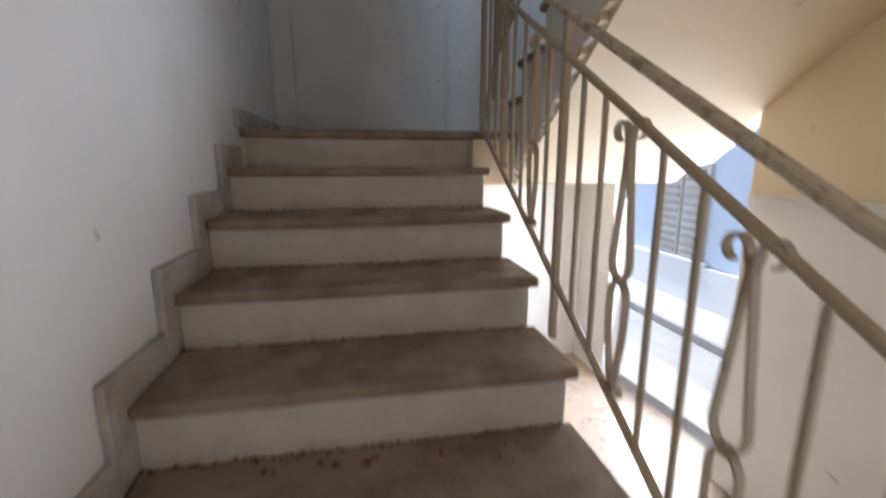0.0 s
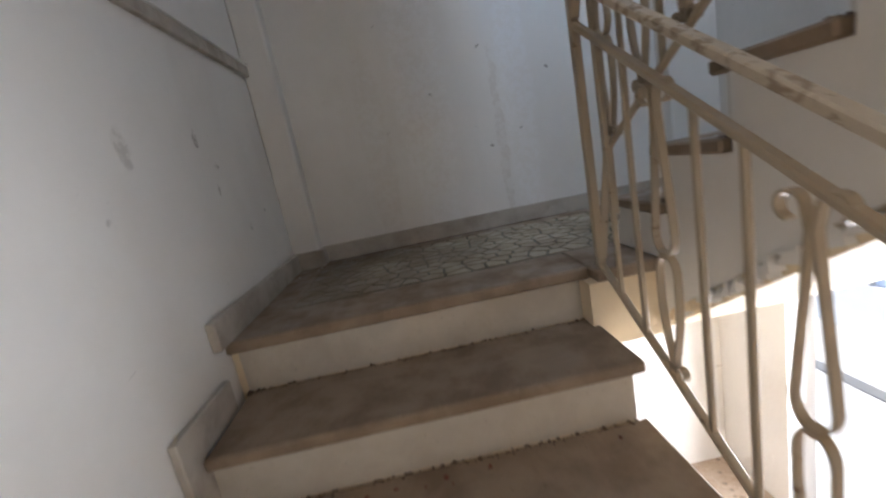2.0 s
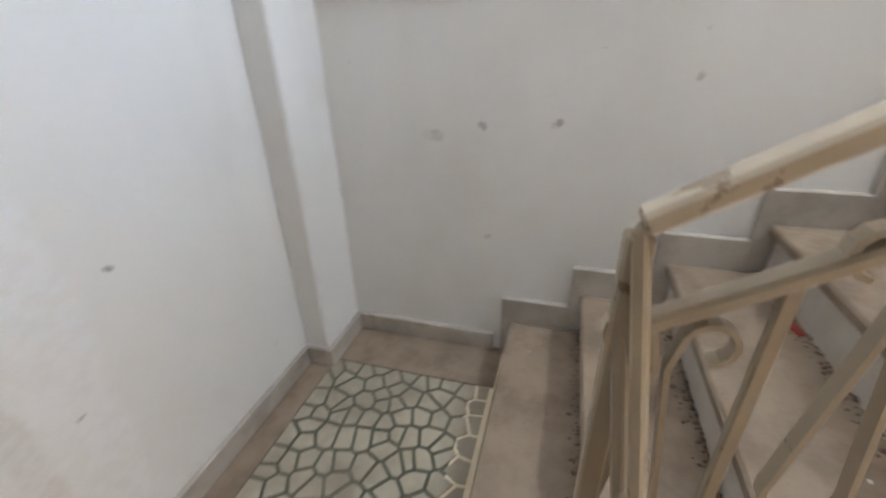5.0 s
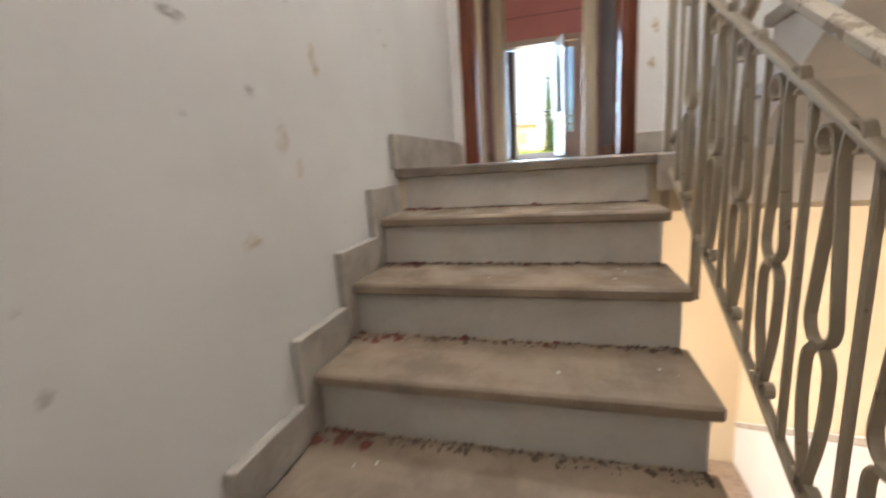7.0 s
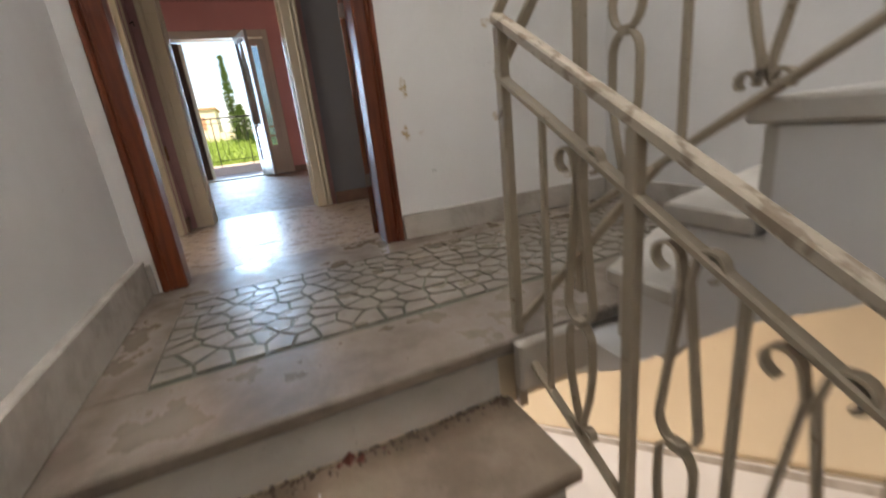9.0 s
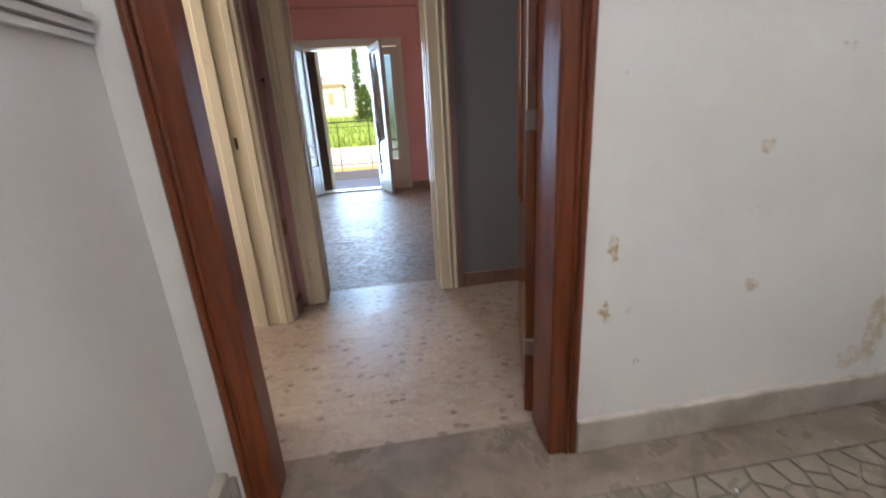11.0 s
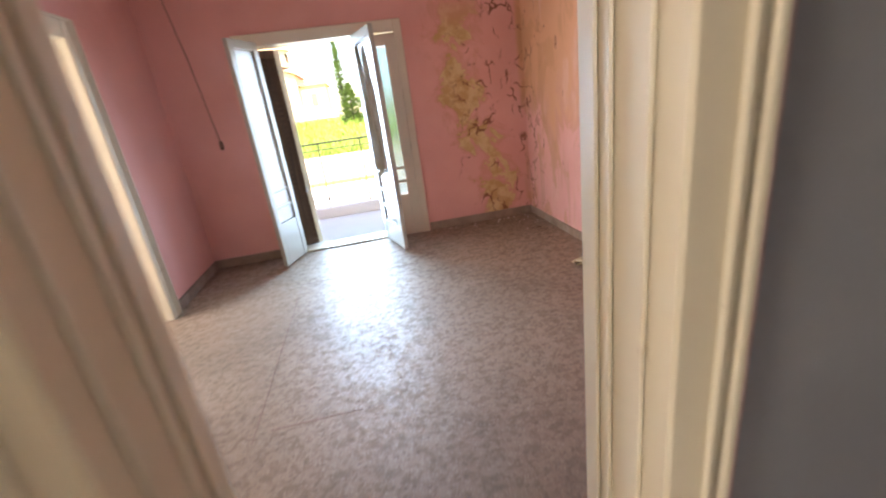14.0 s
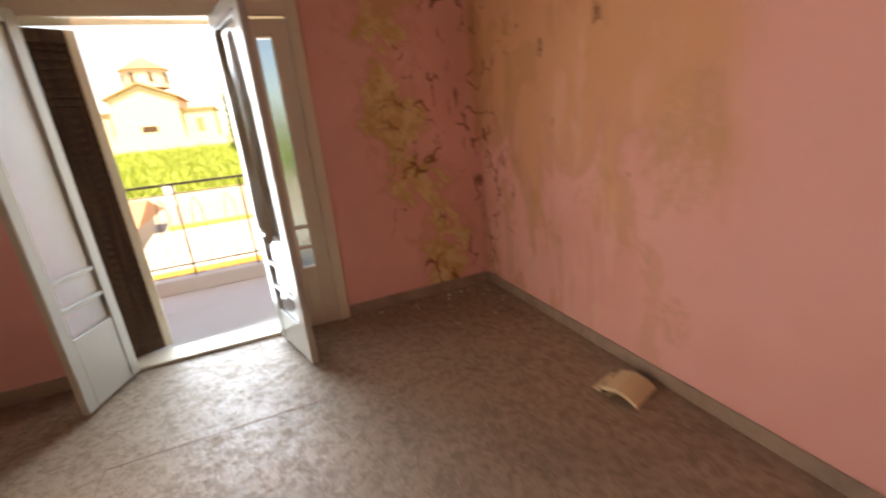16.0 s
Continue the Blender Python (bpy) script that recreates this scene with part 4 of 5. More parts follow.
structure("wall_edge_1", boxes((1.335, 1.369, -4.21, -4.203, Z2, HZ)), M_MAUVE, "narrow mauve strip beside the door frame", "wall")
for nm, b in (("floor_joint_1", (1.54, 2.58, -7.253, -7.247, Z2, Z2 + 0.0015)), ("floor_joint_2", (2.577, 2.582, -7.244, -5.4, Z2, Z2 + 0.0015)), ("floor_joint_3", (2.08, 2.51, -5.468, -5.460, Z2, Z2 + 0.0015))):
    structure(nm, boxes(b), M_SKIRTBROWN, "dirty joint line in the terrazzo", "floor joint")

# ---- balcony door ----
bd = tagged(new("window_1"), "cream painted balcony door frame with narrow fixed side light", "window frame", "", "structure")
FY0, FY1 = -8.34, -8.135
for nm, b in (("jamb", (1.31, 1.385, FY0, FY1, Z2, 3.49)), ("jamb", (2.73, 2.83, FY0, FY1, Z2, 3.49)), ("head", (1.385, 2.73, FY0, FY1, 3.385, 3.49)),
              ("threshold", (1.385, 2.73, FY0 - 0.02, FY1 - 0.02, Z2, Z2 + 0.022)), ("mullion", (1.665, 1.76, -8.20, FY1, Z2 + 0.022, 3.385))):
    part(nm, boxes(b), M_JOINERY, bd, "", 0.006)
fixed = panel_leaf("side_light", "narrow fixed cream leaf with a tall pane and two small panes", 0.28, 1.95, 0.04, M_JOINERY, M_SIDEGLASS, 0.1, 0.42, (0.56, 0.70))
fixed.matrix_world = pose(1.385, -8.165, Z2 + 0.024)
lr = panel_leaf("balcony_door_leaf", "pale painted balcony door leaf standing open into the room", 0.55, 1.95, 0.04, M_LEAFPAINT, M_GLASS, 0.095, 0.22, (0.38, 0.54, 0.72))
lr.matrix_world = Matrix.Translation((1.775, -8.11, Z2 + 0.03)) @ Matrix.Rotation(math.atan2(0.53, -0.15), 4, "Z")
ll = panel_leaf("balcony_door_leaf", "pale painted balcony door leaf with frosted glass standing open", 0.42, 1.99, 0.04, M_LEAFPAINT, M_FROST, 0.07, 0.40, (0.55, 0.70))
ll.matrix_world = Matrix.Translation((2.635, -8.13, Z2 + 0.025)) @ Matrix.Rotation(math.atan2(0.39, 0.145), 4, "Z")

# shutter outside the balcony door, half folded back
sh = thing("louvred_shutter", "dark louvred wooden shutter standing half open outside the balcony door", "shutter")
SW, SH = 0.28, 1.96
for nm, b in (("stile", (0, 0.05, -0.02, 0.02, 0, SH)), ("stile", (SW - 0.05, SW, -0.02, 0.02, 0, SH)), ("rail", (0.05, SW - 0.05, -0.02, 0.02, 0, 0.07)), ("rail", (0.05, SW - 0.05, -0.02, 0.02, SH - 0.07, SH))):
    part(nm, boxes(b), M_JOINERY if b[1] == SW else M_SHUTTER, sh, "", 0.004)
slat = None
for i in range(38):
    if slat is None:
        ob = part("slat", prisms("x", 0.05, SW - 0.05, [(-0.016, -0.030), (-0.009, -0.030), (0.016, 0.030), (0.009, 0.030)]), M_SHUTTER, sh)
        slat = ob.data
    else:
        ob = new("slat", slat)
        ob.parent = sh
    ob.location = (0, 0, 0.10 + i * 0.0482)
sh.matrix_world = Matrix.Translation((2.74, -8.31, Z2 + 0.02)) @ Matrix.Rotation(radians(207), 4, "Z")

# ---- balcony ----
M_CONC = plaster("balcony_concrete", (0.34, 0.32, 0.29), (0.26, 0.24, 0.20), 0.4, streak=False)
M_BALCONY = plaster("pale_balcony_screed", (0.66, 0.64, 0.60), (0.52, 0.50, 0.45), 0.35, streak=False)
structure("balcony_floor", boxes((0.2, 3.6, -9.75, -8.36, Z2 - 0.2, Z2 - 0.01)), M_BALCONY, "pale screeded balcony floor", "floor")
structure("balcony_kerb", boxes((0.2, 3.6, -9.75, -9.62, Z2 - 0.01, Z2 + 0.13)), M_BALCONY, "low concrete kerb of the balcony", "kerb", 0.01)
br = thing("balcony_railing", "thin black iron balcony railing with patterned bars", "railing")
for z, t in ((Z2 + 0.98, 0.022), (Z2 + 0.90, 0.01), (Z2 + 0.24, 0.012)):
    part("rail", boxes((0.2, 3.6, -9.69, -9.67, z, z + t)), M_BLACK, br, "", 0.002)
for i in range(7):
    x = 0.24 + 0.55 * i
    part("post", boxes((x, x + 0.016, -9.69, -9.674, Z2 + 0.13, Z2 + 0.98)), M_BLACK, br)
for i in range(12):
    x = 0.38 + 0.275 * i
    bm = bmesh.new()
    sweep(bm, [(x + 0.05 * math.sin(a), -9.68, Z2 + 0.56 + 0.3 * math.cos(a)) for a in np.linspace(0, 2 * math.pi, 13)], 0.012, 0.006, (0, 1, 0))
    part("hoop", bm, M_BLACK, br)

# ---- outdoors ----
M_GROUND = marble("dry_pale_ground", (0.30, 0.26, 0.21), (0.26, 0.22, 0.18), (0.33, 0.28, 0.22), 0.5)
M_STREET = marble("sunlit_street", (0.29, 0.275, 0.26), (0.25, 0.24, 0.23), (0.31, 0.29, 0.26), 0.5)
M_FACADE = plaster("pale_blue_facade", (0.60, 0.66, 0.75), (0.48, 0.53, 0.60), 0.3)
M_CHURCH = plaster("church_render", (0.62, 0.50, 0.36), (0.52, 0.40, 0.28), 0.3)
M_TILE = plaster("clay_roof_tiles", (0.42, 0.22, 0.12), (0.32, 0.16, 0.09), 0.5, streak=False)
M_YELLOW = plaster("yellow_render", (0.50, 0.31, 0.08), (0.40, 0.24, 0.06), 0.3)
M_ROOFPALE = plaster("pale_fibre_roof", (0.44, 0.40, 0.34), (0.34, 0.31, 0.26), 0.4, streak=False)
M_LEAF = plaster("green_leaf", (0.20, 0.27, 0.09), (0.13, 0.19, 0.06), 0.6, streak=False)
M_GRASS = plaster("field_grass", (0.22, 0.30, 0.045), (0.14, 0.20, 0.03), 0.6, streak=False)
M_BARK = plaster("bark", (0.13, 0.10, 0.07), (0.08, 0.06, 0.04), 0.5)
GY = GROUND - 0.12
bm = bmesh.new()
for a in ((-600, XW - 0.2, -600, 600), (XE + 0.17, 600, -600, 600)):
    box(bm, *a, GY - 0.2, GY)
box(bm, XW - 0.2, XE + 0.17, -600, -4.7, GY - 0.2, GY)
box(bm, XW - 0.2, XE + 0.17, YN + 0.2, 600, GY - 0.2, GY)
bmesh.ops.remove_doubles(bm, verts=bm.verts[:], dist=1e-4)
structure("ground", bm, M_GROUND, "pale dusty ground reaching to the horizon", "ground")
structure("pavement_1", boxes((XE + 0.16, 3.1, -2.6, 8, GY, GY + 0.1)), M_CONC, "concrete pavement before the entrance", "pavement", 0.02)
structure("road_1", boxes((3.1, 3.8, -2.6, 30, GY, GY + 0.012)), M_STREET, "narrow sunlit grey street", "road")
structure("wall_outer_south", boxes((-0.03, 3.7, -8.36, -8.2, GY, Z2)), M_CONC, "rendered outer wall below the balcony", "wall")


def shutter_window(parent, x, y, z, w, h):
    part("window_shutter", boxes((x - 0.05, x, y - w / 2, y - 0.02, z, z + h), (x - 0.05, x, y + 0.02, y + w / 2, z, z + h)), M_RISER, parent, "pale louvred shutter")
    for i in range(int(h / 0.1)):
        part("slat", boxes((x - 0.07, x - 0.05, y - w / 2 + 0.06, y - 0.06, z + 0.05 + 0.1 * i, z + 0.09 + 0.1 * i), (x - 0.07, x - 0.05, y + 0.06, y + w / 2 - 0.06, z + 0.05 + 0.1 * i, z + 0.09 + 0.1 * i)), M_CONC, parent)


house = thing("street_house", "pale blue rendered house with shuttered windows across the narrow street", "house")
part("facade", boxes((4.5, 9.5, -0.9, 16, GY, 3.4)), M_FACADE, house, "pale blue rendered wall")
part("plinth", boxes((4.44, 4.51, -0.9, 16, GY, -1.36)), M_CEIL, house, "whitewashed plinth")
part("roof", prisms("y", -1.2, 16.3, [(4.2, 3.4), (9.8, 3.4), (7.0, 4.8)]), M_TILE, house, "clay tile roof")
for y in (0.2, 2.42, 5.0, 8.2):
    part("window_sill", boxes((4.42, 4.5, y - 0.48, y + 0.48, -1.36, -1.31)), M_CEIL, house, "pale window sill", 0.006)
    shutter_window(house, 4.5, y, -1.31, 0.8, 1.15)
structure("pavement_2", boxes((3.8, 4.5, -0.9, 30, GY, GY + 0.12)), M_CONC, "pale kerbed pavement before the house across the street", "pavement", 0.02)

def hill(y):
    """Height of the land that climbs away behind the house."""
    pts = ((-11.0, GY), (-24.0, 0.55), (-52.0, 2.15), (-140.0, 3.2))
    for (ya, za), (yb, zb) in zip(pts, pts[1:]):
        if y >= yb:
            return za + (zb - za) * (ya - y) / (ya - yb) if y < ya else za
    return pts[-1][1]


structure("yard_ground", prisms("x", -70, 70, [(-11.0, GY - 0.3), (-11.0, GY + 0.02), (-24.0, 0.55), (-24.0, GY - 0.3)]), M_GROUND, "pale sunlit yard ground rising from the house", "ground")
structure("field", prisms("x", -140, 140, [(-24.0, GY - 0.3), (-24.0, 0.55), (-52.0, 2.15), (-140.0, 3.2), (-140.0, GY - 0.3)]), M_GRASS, "green field climbing behind the yard wall", "ground")
shed = thing("low_house", "low yellow house with a pale corrugated roof below the balcony", "house")
part("wall", boxes((0.6, 4.7, -18.9, -16.0, -1.4, 0.06)), M_YELLOW, shed, "yellow rendered wall")
ridge = None
for i in range(16):
    if ridge is None:
        ob = part("roof_sheet", prisms("x", 0.0, 0.262, [(-15.7, 0.05), (-15.7, 0.10), (-19.0, 0.40), (-19.0, 0.35)]), M_ROOFPALE, shed, "pale corrugated roof sheet", 0.015)
        ridge = ob.data
    else:
        ob = new("roof_sheet", ridge)
        ob.parent = shed
    ob.location = (0.4 + 0.275 * i, 0, 0)
part("eave", boxes((0.4, 4.8, -15.72, -15.66, -0.03, 0.07)), M_YELLOW, shed, "yellow eave board")
part("ridge_wall", boxes((0.4, 4.4, -19.3, -19.02, -1.0, 0.50)), M_YELLOW, shed, "yellow upper wall behind the roof")
for x in (3.3, 3.9):
    part("opening", boxes((x, x + 0.42, -16.02, -15.98, -0.75, -0.12)), M_SHUTTER, shed, "dark small window")
hut = thing("low_house", "small pale house with a tiled roof behind the yellow one", "house")
part("wall", boxes((5.2, 10.5, -21.5, -18.5, GY, 0.75)), M_ROOFPALE, hut, "pale rendered wall")
part("roof", prisms("x", 4.9, 10.8, [(-18.2, 0.72), (-21.8, 0.72), (-20.0, 1.25)]), M_TILE, hut, "clay tile roof")
structure("yard_wall", boxes((-14, 16, -24.15, -23.95, 0.0, 0.95)), M_CHURCH, "low rendered yard wall", "wall")
for x in (-2.2, 1.4, 5.0, 8.6):
    structure("gate_post", boxes((x - 0.16, x + 0.16, -24.25, -23.85, 0.0, 1.3)), M_CEIL, "white gate post in the yard wall", "post", 0.03)

rg = random.Random(7)
bm = bmesh.new()
for i in range(16000):
    x, y = rg.uniform(-16, 26), -24.3 - 27 * rg.random() ** 1.5
    h, w, a = rg.uniform(0.25, 0.7), rg.uniform(0.02, 0.06), rg.uniform(0, math.pi)
    dx, dy, bx, by, z = math.cos(a) * w, math.sin(a) * w, rg.uniform(-0.25, 0.25), rg.uniform(-0.25, 0.25), hill(y)
    v = [bm.verts.new(p) for p in ((x - dx, y - dy, z - 0.05), (x + dx, y + dy, z - 0.05), (x + bx + dx * 0.6, y + by + dy * 0.6, z + h * 0.7), (x + bx * 1.6, y + by * 1.6, z + h))]
    bm.faces.new(v)
me = bpy.data.meshes.new("grass")
bm.to_mesh(me)
bm.free()
me.materials.append(M_GRASS)
tagged(new("grass", me), "tall bright green field grass", "grass", "", "stuff")

ch = thing("church", "cream rendered church with a tiled low dome beyond the field", "church")
CX, CY, CZ = 15.0, -80.0, 2.3
part("nave", prisms("y", CY - 14, CY, [(CX - 4.2, CZ), (CX + 4.2, CZ), (CX + 4.2, CZ + 7.0), (CX, CZ + 8.8), (CX - 4.2, CZ + 7.0)]), M_CHURCH, ch, "gabled cream nave")
part("roof", prisms("y", CY - 14.3, CY + 0.5, [(CX - 4.7, CZ + 6.9), (CX, CZ + 8.9), (CX + 4.7, CZ + 6.9), (CX + 4.7, CZ + 7.15), (CX, CZ + 9.2), (CX - 4.7, CZ + 7.15)]), M_TILE, ch, "clay tile roof")
part("aisle", boxes((CX - 8.5, CX + 8.5, CY - 13, CY - 2.0, CZ, CZ + 5.2)), M_CHURCH, ch, "lower side aisle")
part("aisle_roof", boxes((CX - 8.8, CX + 8.8, CY - 13.3, CY - 1.7, CZ + 5.2, CZ + 5.5)), M_TILE, ch)
bm = bmesh.new()
bmesh.ops.create_cone(bm, cap_ends=True, segments=24, radius1=3.1, radius2=3.1, depth=2.6, matrix=Matrix.Translation((CX, CY - 7, CZ + 10.2)))
part("drum", bm, M_CHURCH, ch, "round drum with windows")
bm = bmesh.new()
bmesh.ops.create_cone(bm, cap_ends=True, segments=24, radius1=3.5, radius2=1.6, depth=1.2, matrix=Matrix.Translation((CX, CY - 7, CZ + 12.1)))
bmesh.ops.create_cone(bm, cap_ends=True, segments=24, radius1=1.6, radius2=0.2, depth=0.7, matrix=Matrix.Translation((CX, CY - 7, CZ + 13.05)))
part("dome", bm, M_TILE, ch, "low tiled dome")
for k in range(8):
    a = math.pi / 8 + k * math.pi / 4
    ob = part("window", boxes((-0.25, 0.25, -0.06, 0.06, -0.7, 0.7)), M_SHUTTER, ch, "dark narrow window")
    ob.matrix_local = Matrix.Translation((CX + 3.12 * math.cos(a), CY - 7 + 3.12 * math.sin(a), CZ + 10.3)) @ Matrix.Rotation(a + math.pi / 2, 4, "Z")
part("window", boxes((CX - 1.0, CX + 1.0, CY - 0.04, CY + 0.04, CZ + 2.4, CZ + 3.2)), M_SHUTTER, ch, "dark wide window")
for x in (CX - 6.4, CX + 6.4):
    part("window", boxes((x - 0.5, x + 0.5, CY - 2.04, CY - 1.96, CZ + 2.0, CZ + 4.0)), M_TILE, ch, "arched brown door")
structure("churchyard_wall", boxes((-60, 90, -62.3, -62.0, 1.9, 3.3)), M_CHURCH, "cream wall round the churchyard", "wall")


def conifer(name, x, y, h, r, seed, label):
    """A slim conifer: tapered trunk, and a crown of many short leafy sprays with gaps."""
    q = random.Random(seed)
    t = thing(name, label, "tree")
    bm = bmesh.new()
    bmesh.ops.create_cone(bm, cap_ends=True, segments=8, radius1=0.18, radius2=0.03, depth=h, matrix=Matrix.Translation((x, y, hill(y) + h / 2)))
    part("trunk", bm, M_BARK, t, "brown tapered trunk")
    bm = bmesh.new()
    for i in range(1500):
        u = q.random() ** 0.8
        z = hill(y) + 0.02 * h + u * 0.98 * h
        rad = r * (1 - u) ** 0.75 * (0.85 + 0.18 * math.sin(11 * u + seed)) * q.uniform(0.35, 1.0)
        a = q.uniform(0, 2 * math.pi)
        c = Vector((x + rad * math.cos(a), y + rad * math.sin(a), z))
        s = q.uniform(0.12, 0.34)
        d = Vector((math.cos(a), math.sin(a), q.uniform(-0.2, 0.7))).normalized() * s
        e_ = Vector((-math.sin(a), math.cos(a), q.uniform(-0.4, 0.4))).normalized() * s * 0.45
        v = [bm.verts.new(p) for p in (c - d * 0.5, c + e_, c + d, c - e_)]
        bm.faces.new(v)
    part("crown", bm, M_LEAF, t, "dark green sprays of needles")
    return t


for i, (x, y, h, r) in enumerate(((2.9, -45.0, 7.5, 0.8), (2.3, -44.0, 3.4, 1.6), (0.6, -46.0, 3.6, 1.8), (-3.0, -48.0, 4.2, 2.0), (27.5, -74.0, 7.0, 3.0), (33.0, -78.0, 6.0, 2.6))):
    conifer("conifer_tree", x, y, h, r, 20 + i, "dark green conifer tree standing in the field")

# ---- small things ----
book = thing("torn_book", "yellowed torn paper booklet lying open on the floor", "book")
part("cover", prisms("z", 0.0, 0.004, [(-0.105, -0.125), (0.105, -0.115), (0.115, -0.015), (0.03, 0.02), (-0.095, 0.01)]), M_PAPER, book, "yellowed lower half of the cover", 0.001)
bm = bmesh.new()
sweep(bm, [(0.01, -0.055, 0.022), (0.005, 0.03, 0.034), (0.0, 0.10, 0.026), (-0.005, 0.155, 0.006)], 0.235, 0.012, (1, 0.06, 0.0))
part("page_block", bm, M_PAPER, book, "worn yellowed pages bulging over the fold", 0.003)
bm = bmesh.new()
prism(bm, [(-0.118, -0.06), (-0.06, -0.052), (-0.03, -0.075), (0.02, -0.05), (0.07, -0.068), (0.128, -0.045), (0.126, -0.03), (-0.116, -0.04)], "z", 0.004, 0.024)
part("torn_edge", bm, M_DEBRIS, book, "dark torn edge of the fold", 0.001)
book.matrix_world = pose(0.315, -6.56, Z2, 0, 0, 14) @ Matrix.Diagonal((0.82, 0.82, 1.5, 1.0))

# dirt and crumbs gathered at the foot of the risers
def crumbs(name, label, runs, seed, mat, size=(0.003, 0.013)):
    """Loose lumps scattered along lines (x0, x1, y, z, spread, count)."""
    q = random.Random(seed)
    bm = bmesh.new()
    for x0, x1, y, z, spread, count in runs:
        for i in range(count):
            cx = q.uniform(x0, x1) if q.random() < 0.6 else x0 + (x1 - x0) * q.random() ** 3
            cy, s = y + spread * q.random() ** 2, q.uniform(*size) * (1.6 if q.random() < 0.08 else 1.0)
            top = bm.verts.new((cx + q.uniform(-s, s) * 0.4, cy + q.uniform(-s, s) * 0.4, z + s * q.uniform(0.3, 0.8)))
            n = q.choice((4, 5))
            ring = [bm.verts.new((cx + s * q.uniform(0.5, 1.2) * math.cos(2 * math.pi * j / n), cy + s * q.uniform(0.5, 1.2) * math.sin(2 * math.pi * j / n), z - 0.001)) for j in range(n)]
            for j in range(n):
                bm.faces.new((ring[j], ring[(j + 1) % n], top))
    return tagged(finish(name, bm, mat), label, "debris", "", "stuff")


crumbs("crumbs", "dark crumbs and dead leaves along the upper treads", [(1.38, 2.33, n2[k][0] - T2 + 0.0 - 0.026, n2[k][1], 0.042, 300) for k in range(1, 8)], 3, M_DEBRIS, (0.002, 0.009))
crumbs("crumbs", "dark dirt along the back of the lower treads", [(0.0, 1.13, n1[k][0] + T1 + 0.026, n1[k][1], -0.022, 150) for k in range(1, 8)], 5, M_DEBRIS, (0.002, 0.009))
crumbs("leaf_litter", "red-brown dry leaf scraps scattered on the lower treads", [(0.35, 1.1, n1[k][0] + T1 - 0.02, n1[k][1], -0.05, 9) for k in (2, 3, 5, 6)] + [(0.3, 1.0, n1[5][0] + T1 - 0.03, n1[5][1], -0.09, 12)], 15, M_DRYLEAF, (0.005, 0.014))
crumbs("leaf_litter", "red-brown dry leaf scraps gathered on the upper treads", [(2.18, 2.33, n2[k][0] - T2 - 0.02, n2[k][1], 0.06, 22) for k in (1, 2, 3, 4)] + [(1.7, 2.0, n2[k][0] - T2 - 0.02, n2[k][1], 0.03, 6) for k in (1, 2, 3)], 14, M_DRYLEAF, (0.006, 0.017))
crumbs("plaster_bits", "pale fallen plaster bits on the stairs", [(1.4, 2.32, n2[k][0] - T2 * 0.8, n2[k][1], 0.12, 5) for k in range(1, 8)] + [(0.02, 0.12, 0.75, 0, 0.15, 6), (0.4, 1.3, -2.6, Z2, 0.3, 5)], 8, M_CEIL, (0.003, 0.008))
crumbs("plaster_bits", "pale flakes of fallen plaster near the damp corner", [(0.2, 1.1, -8.1, Z2, 0.55, 26)], 9, M_CEIL, (0.004, 0.016))
crumbs("crumbs", "dark fallen scraps along the pink wall", [(0.16, 0.45, -8.0, Z2, 2.2, 22), (0.22, 0.3, -7.6, Z2, 0.12, 7)], 10, M_DEBRIS, (0.006, 0.022))
scrap = thing("red_scrap", "small red plastic scrap lying on a stair tread", "litter")
part("strip", prisms("z", 0.0, 0.006, [(-0.03, -0.008), (0.02, -0.012), (0.035, 0.0), (0.0, 0.012), (-0.028, 0.006)]), M_RED, scrap, "", 0.001)
scrap.matrix_world = pose(2.02, n2[5][0] - T2 + 0.0, n2[5][1] + 0.001, 0, 0, 8)

# torn curtain on the open balcony leaf, and the pull cord beside it
cur = thing("torn_curtain", "torn grey-brown net curtain hanging on the open balcony leaf", "curtain")
side_ = -0.030
bm = bmesh.new()
grid = []
for i in range(15):
    u = i / 14
    low_z = 0.70 + 0.10 * abs(u - 0.6) + 0.03 * math.sin(9 * u)
    grid.append([bm.verts.new((0.10 + 0.11 * u + (0.005 + 0.19 * u) * (k / 13) ** 0.8, side_ + 0.009 * math.sin(4.2 * i + 0.35 * k) * (0.5 + u), 1.84 - k * (1.84 - low_z) / 13)) for k in range(14)])
for r, s_ in zip(grid, grid[1:]):
    for k in range(13):
        bm.faces.new((r[k], s_[k], s_[k + 1], r[k + 1]))
bmesh.ops.solidify(bm, geom=bm.faces[:], thickness=0.002)
part("cloth", bm, M_RAG, cur, "limp dirty cloth")
bm = bmesh.new()
sweep(bm, [(0.06, side_, 1.86), (0.49, side_, 1.87)], 0.008, 0.008, (0, 0, 1))
part("rod", bm, M_HINGE, cur, "thin curtain rod")
cur.matrix_world = lr.matrix_world.copy()
cord = thing("pull_cord", "brown pull cord with a wooden end hanging on the pink wall", "cord")
bm = bmesh.new()
sweep(bm, [(3.30, -8.162, 3.9), (3.22, -8.155, 3.3), (3.16, -8.155, 2.62)], 0.006, 0.006, (1, 0, 0))
part("string", bm, M_CORD, cord)
part("knob", boxes((3.145, 3.175, -8.165, -8.14, 2.55, 2.63)), M_CORD, cord, "brown wooden end", 0.006)

# stencilled border high on the pink walls
M_BORDER = material("brown_border_paint", (0.30, 0.16, 0.13), 0.8)
bm = boxes((0.14, 3.53, -8.1735, -8.1665, 3.865, 3.872))
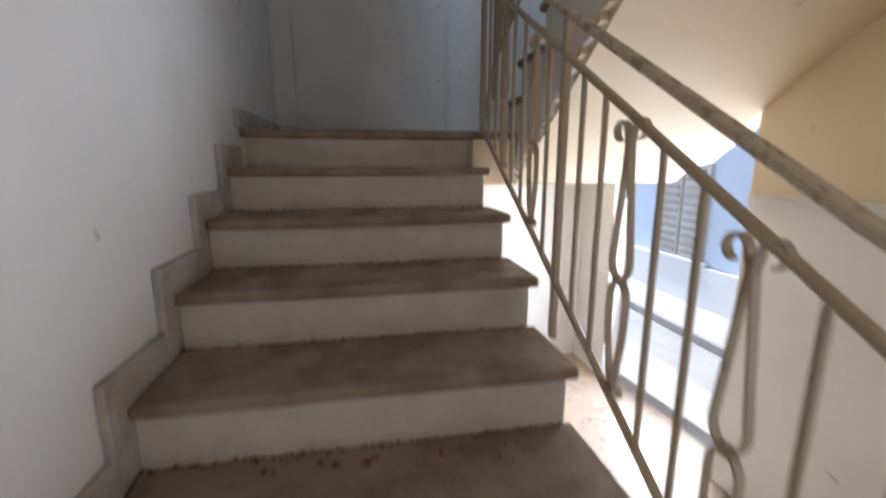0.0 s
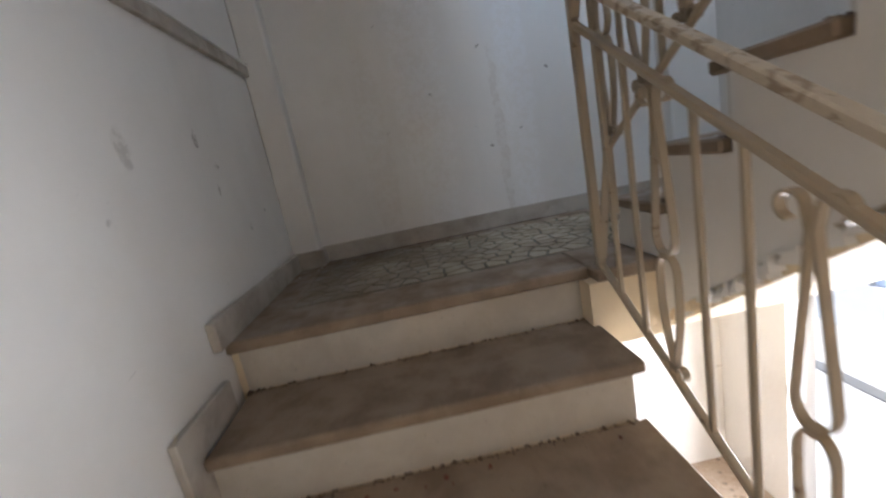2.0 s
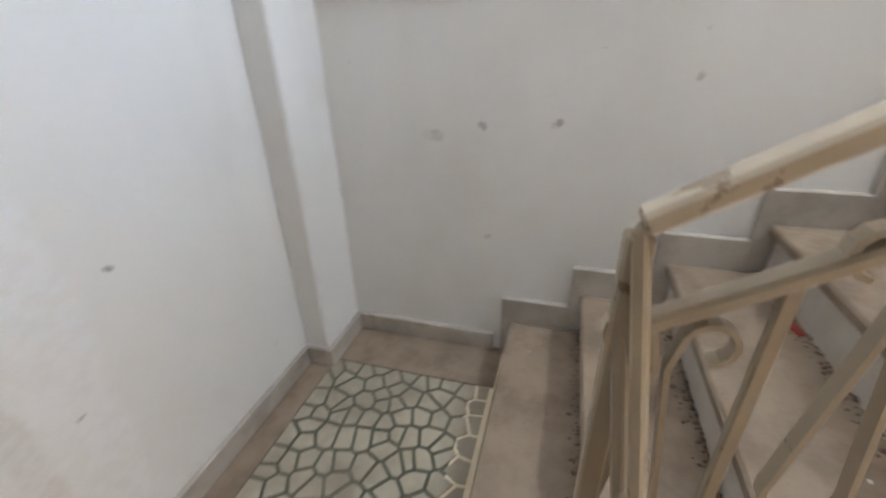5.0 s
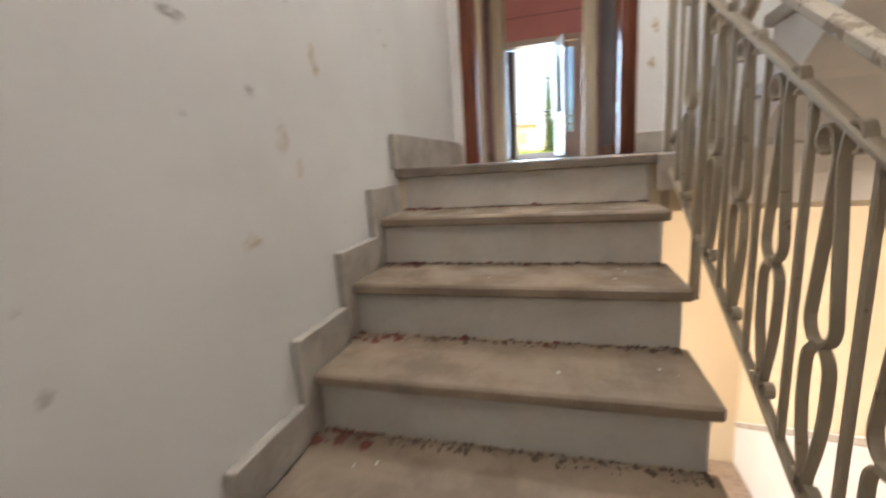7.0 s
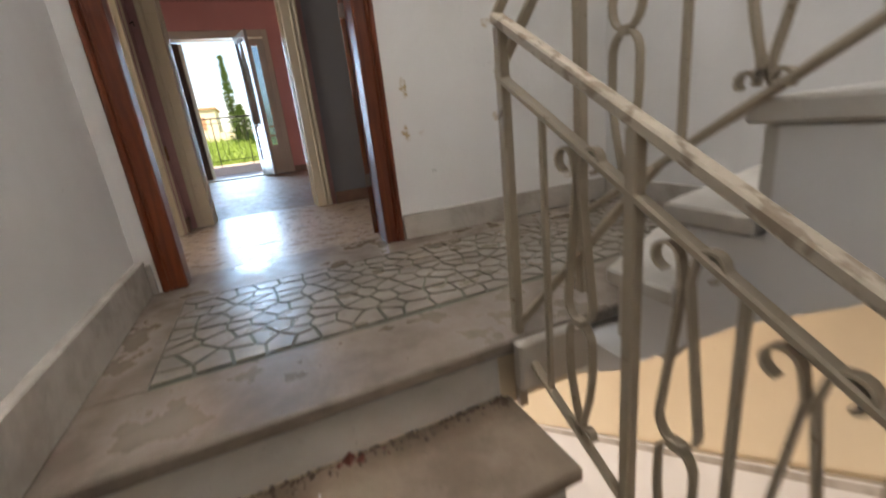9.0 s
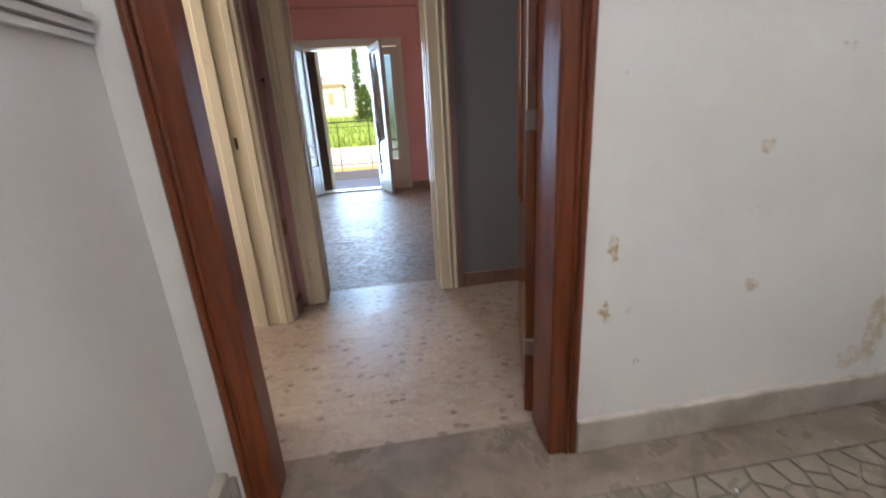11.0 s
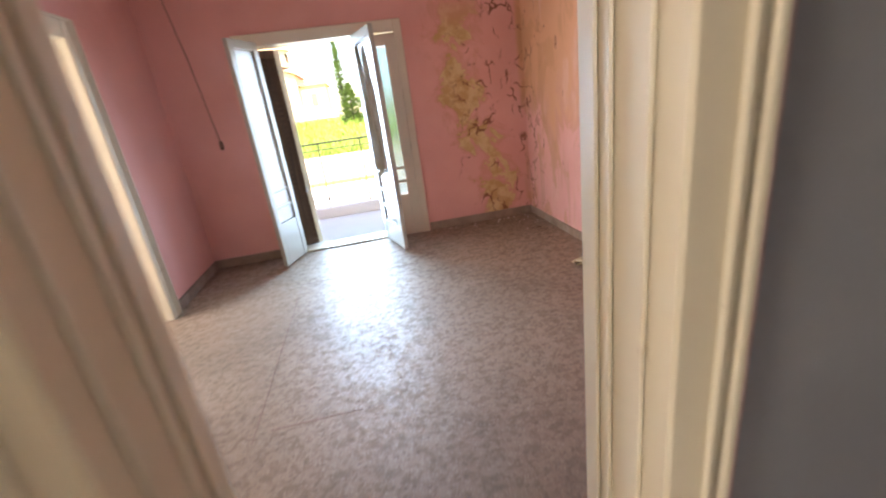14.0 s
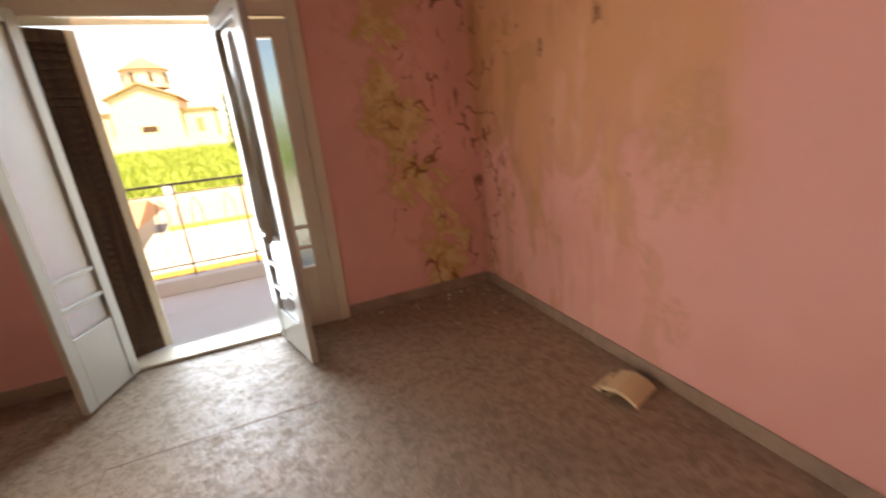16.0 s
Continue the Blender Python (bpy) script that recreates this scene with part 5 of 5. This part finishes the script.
for i in range(68):
    x = 0.17 + i * 0.05
    prism(bm, [(x, 3.88), (x + 0.012, 3.895), (x + 0.024, 3.88), (x + 0.012, 3.873)], "y", -8.1735, -8.1665)
structure("trim_4", bm, M_BORDER, "brown stencilled border high on the pink wall", "wall border")

# broken plaster along the lower edge of the upper flight
q = random.Random(12)
uf = bpy.data.objects["upper_flight"]
y = 0.02
while y > -1.62:
    w = q.uniform(0.025, 0.075)
    z = soffit(y - w / 2)
    ps = [(y, z + q.uniform(0.0, 0.012)), (y - w, soffit(y - w) + q.uniform(0.0, 0.012)), (y - w * 0.8, soffit(y - w) + q.uniform(0.02, 0.05)), (y - w * 0.3, z + q.uniform(0.02, 0.055))]
    bm = bmesh.new()
    prism(bm, ps, "x", 1.358 + q.uniform(-0.012, 0.004), 1.386)
    part("plaster_lump", bm, M_CEIL if q.random() < 0.62 else M_CREAM, uf)
    y -= w * q.uniform(0.7, 1.1)
part("string", prisms("x", 1.371, 1.3795, [(Y2 - 0.05, Z2 - 0.05), (Y2 - 0.04, soffit(Y2 - 0.03) + 0.05), (0.0, soffit(0.0) + 0.05), (0.25, -0.25), (0.25, -0.01)] +
     [p for k in range(7, 0, -1) for p in ((n2[k][0] - 0.046, n2[k][1] - 0.036), (n2[k - 1][0] - 0.046, n2[k][1] - 0.036))]), M_WHITE, uf, "white painted side of the flight")

# switch box and wires knocked out of the mauve wall
sw = thing("socket_hole", "knocked-out electric box with a dangling wire in the mauve wall", "electric box")
part("box", boxes((2.362, 2.374, -4.14, -4.09, 1.88, 1.97)), M_BARE, sw, "broken plaster round the box", 0.003)
bm = bmesh.new()
sweep(bm, [(2.368, -4.17, 2.70), (2.347, -4.16, 2.71), (2.343, -4.13, 2.68), (2.335, -4.09, 2.675)], 0.006, 0.006, (0, 0, 1))
part("wire", bm, M_BLACK, sw, "black loose wire")

# ---- mosaic of irregular stones on both landings ----
def cells(x0, x1, y0, y1, dx, dy, seed, gap):
    """Irregular polygons that fill a rectangle."""
    q = random.Random(seed)
    nx, ny = round((x1 - x0) / dx), round((y1 - y0) / dy)
    seeds = [(x0 + (i + 0.5 + q.uniform(-0.42, 0.42) + 0.25 * (j % 2)) * (x1 - x0) / nx, y0 + (j + 0.5 + q.uniform(-0.36, 0.36)) * (y1 - y0) / ny) for i in range(nx) for j in range(ny)]
    for i, (px, py) in enumerate(seeds):
        poly = [(x0, y0), (x1, y0), (x1, y1), (x0, y1)]
        for j, (qx, qy) in enumerate(seeds):
            if i == j or abs(px - qx) > 4 * dx or abs(py - qy) > 4 * dy:
                continue
            nx_, ny_ = qx - px, qy - py
            ln = math.hypot(nx_, ny_)
            lim = ln / 2 - gap
            out = []
            for a, b in zip(poly, poly[1:] + poly[:1]):
                da = ((a[0] - px) * nx_ + (a[1] - py) * ny_) / ln - lim
                db = ((b[0] - px) * nx_ + (b[1] - py) * ny_) / ln - lim
                if da <= 0:
                    out.append(a)
                if da * db < 0:
                    t = da / (da - db)
                    out.append((a[0] + t * (b[0] - a[0]), a[1] + t * (b[1] - a[1])))
            poly = out
            if len(poly) < 3:
                break
        if len(poly) >= 3:
            yield poly


for owner, args, z in (("landing_2", (0.135, 2.115, 0.25, 0.925, 0.082, 0.064, 31, 0.0065), 0.0), ("landing_4", (0.105, 2.195, -2.57, -1.95, 0.088, 0.070, 33, 0.005), Z2)):
    bed = bpy.data.objects[owner]
    for poly in cells(*args):
        part("stone", prisms("z", z - 0.012, z, poly), M_STONE if z == 0.0 else M_STONE2, bed)
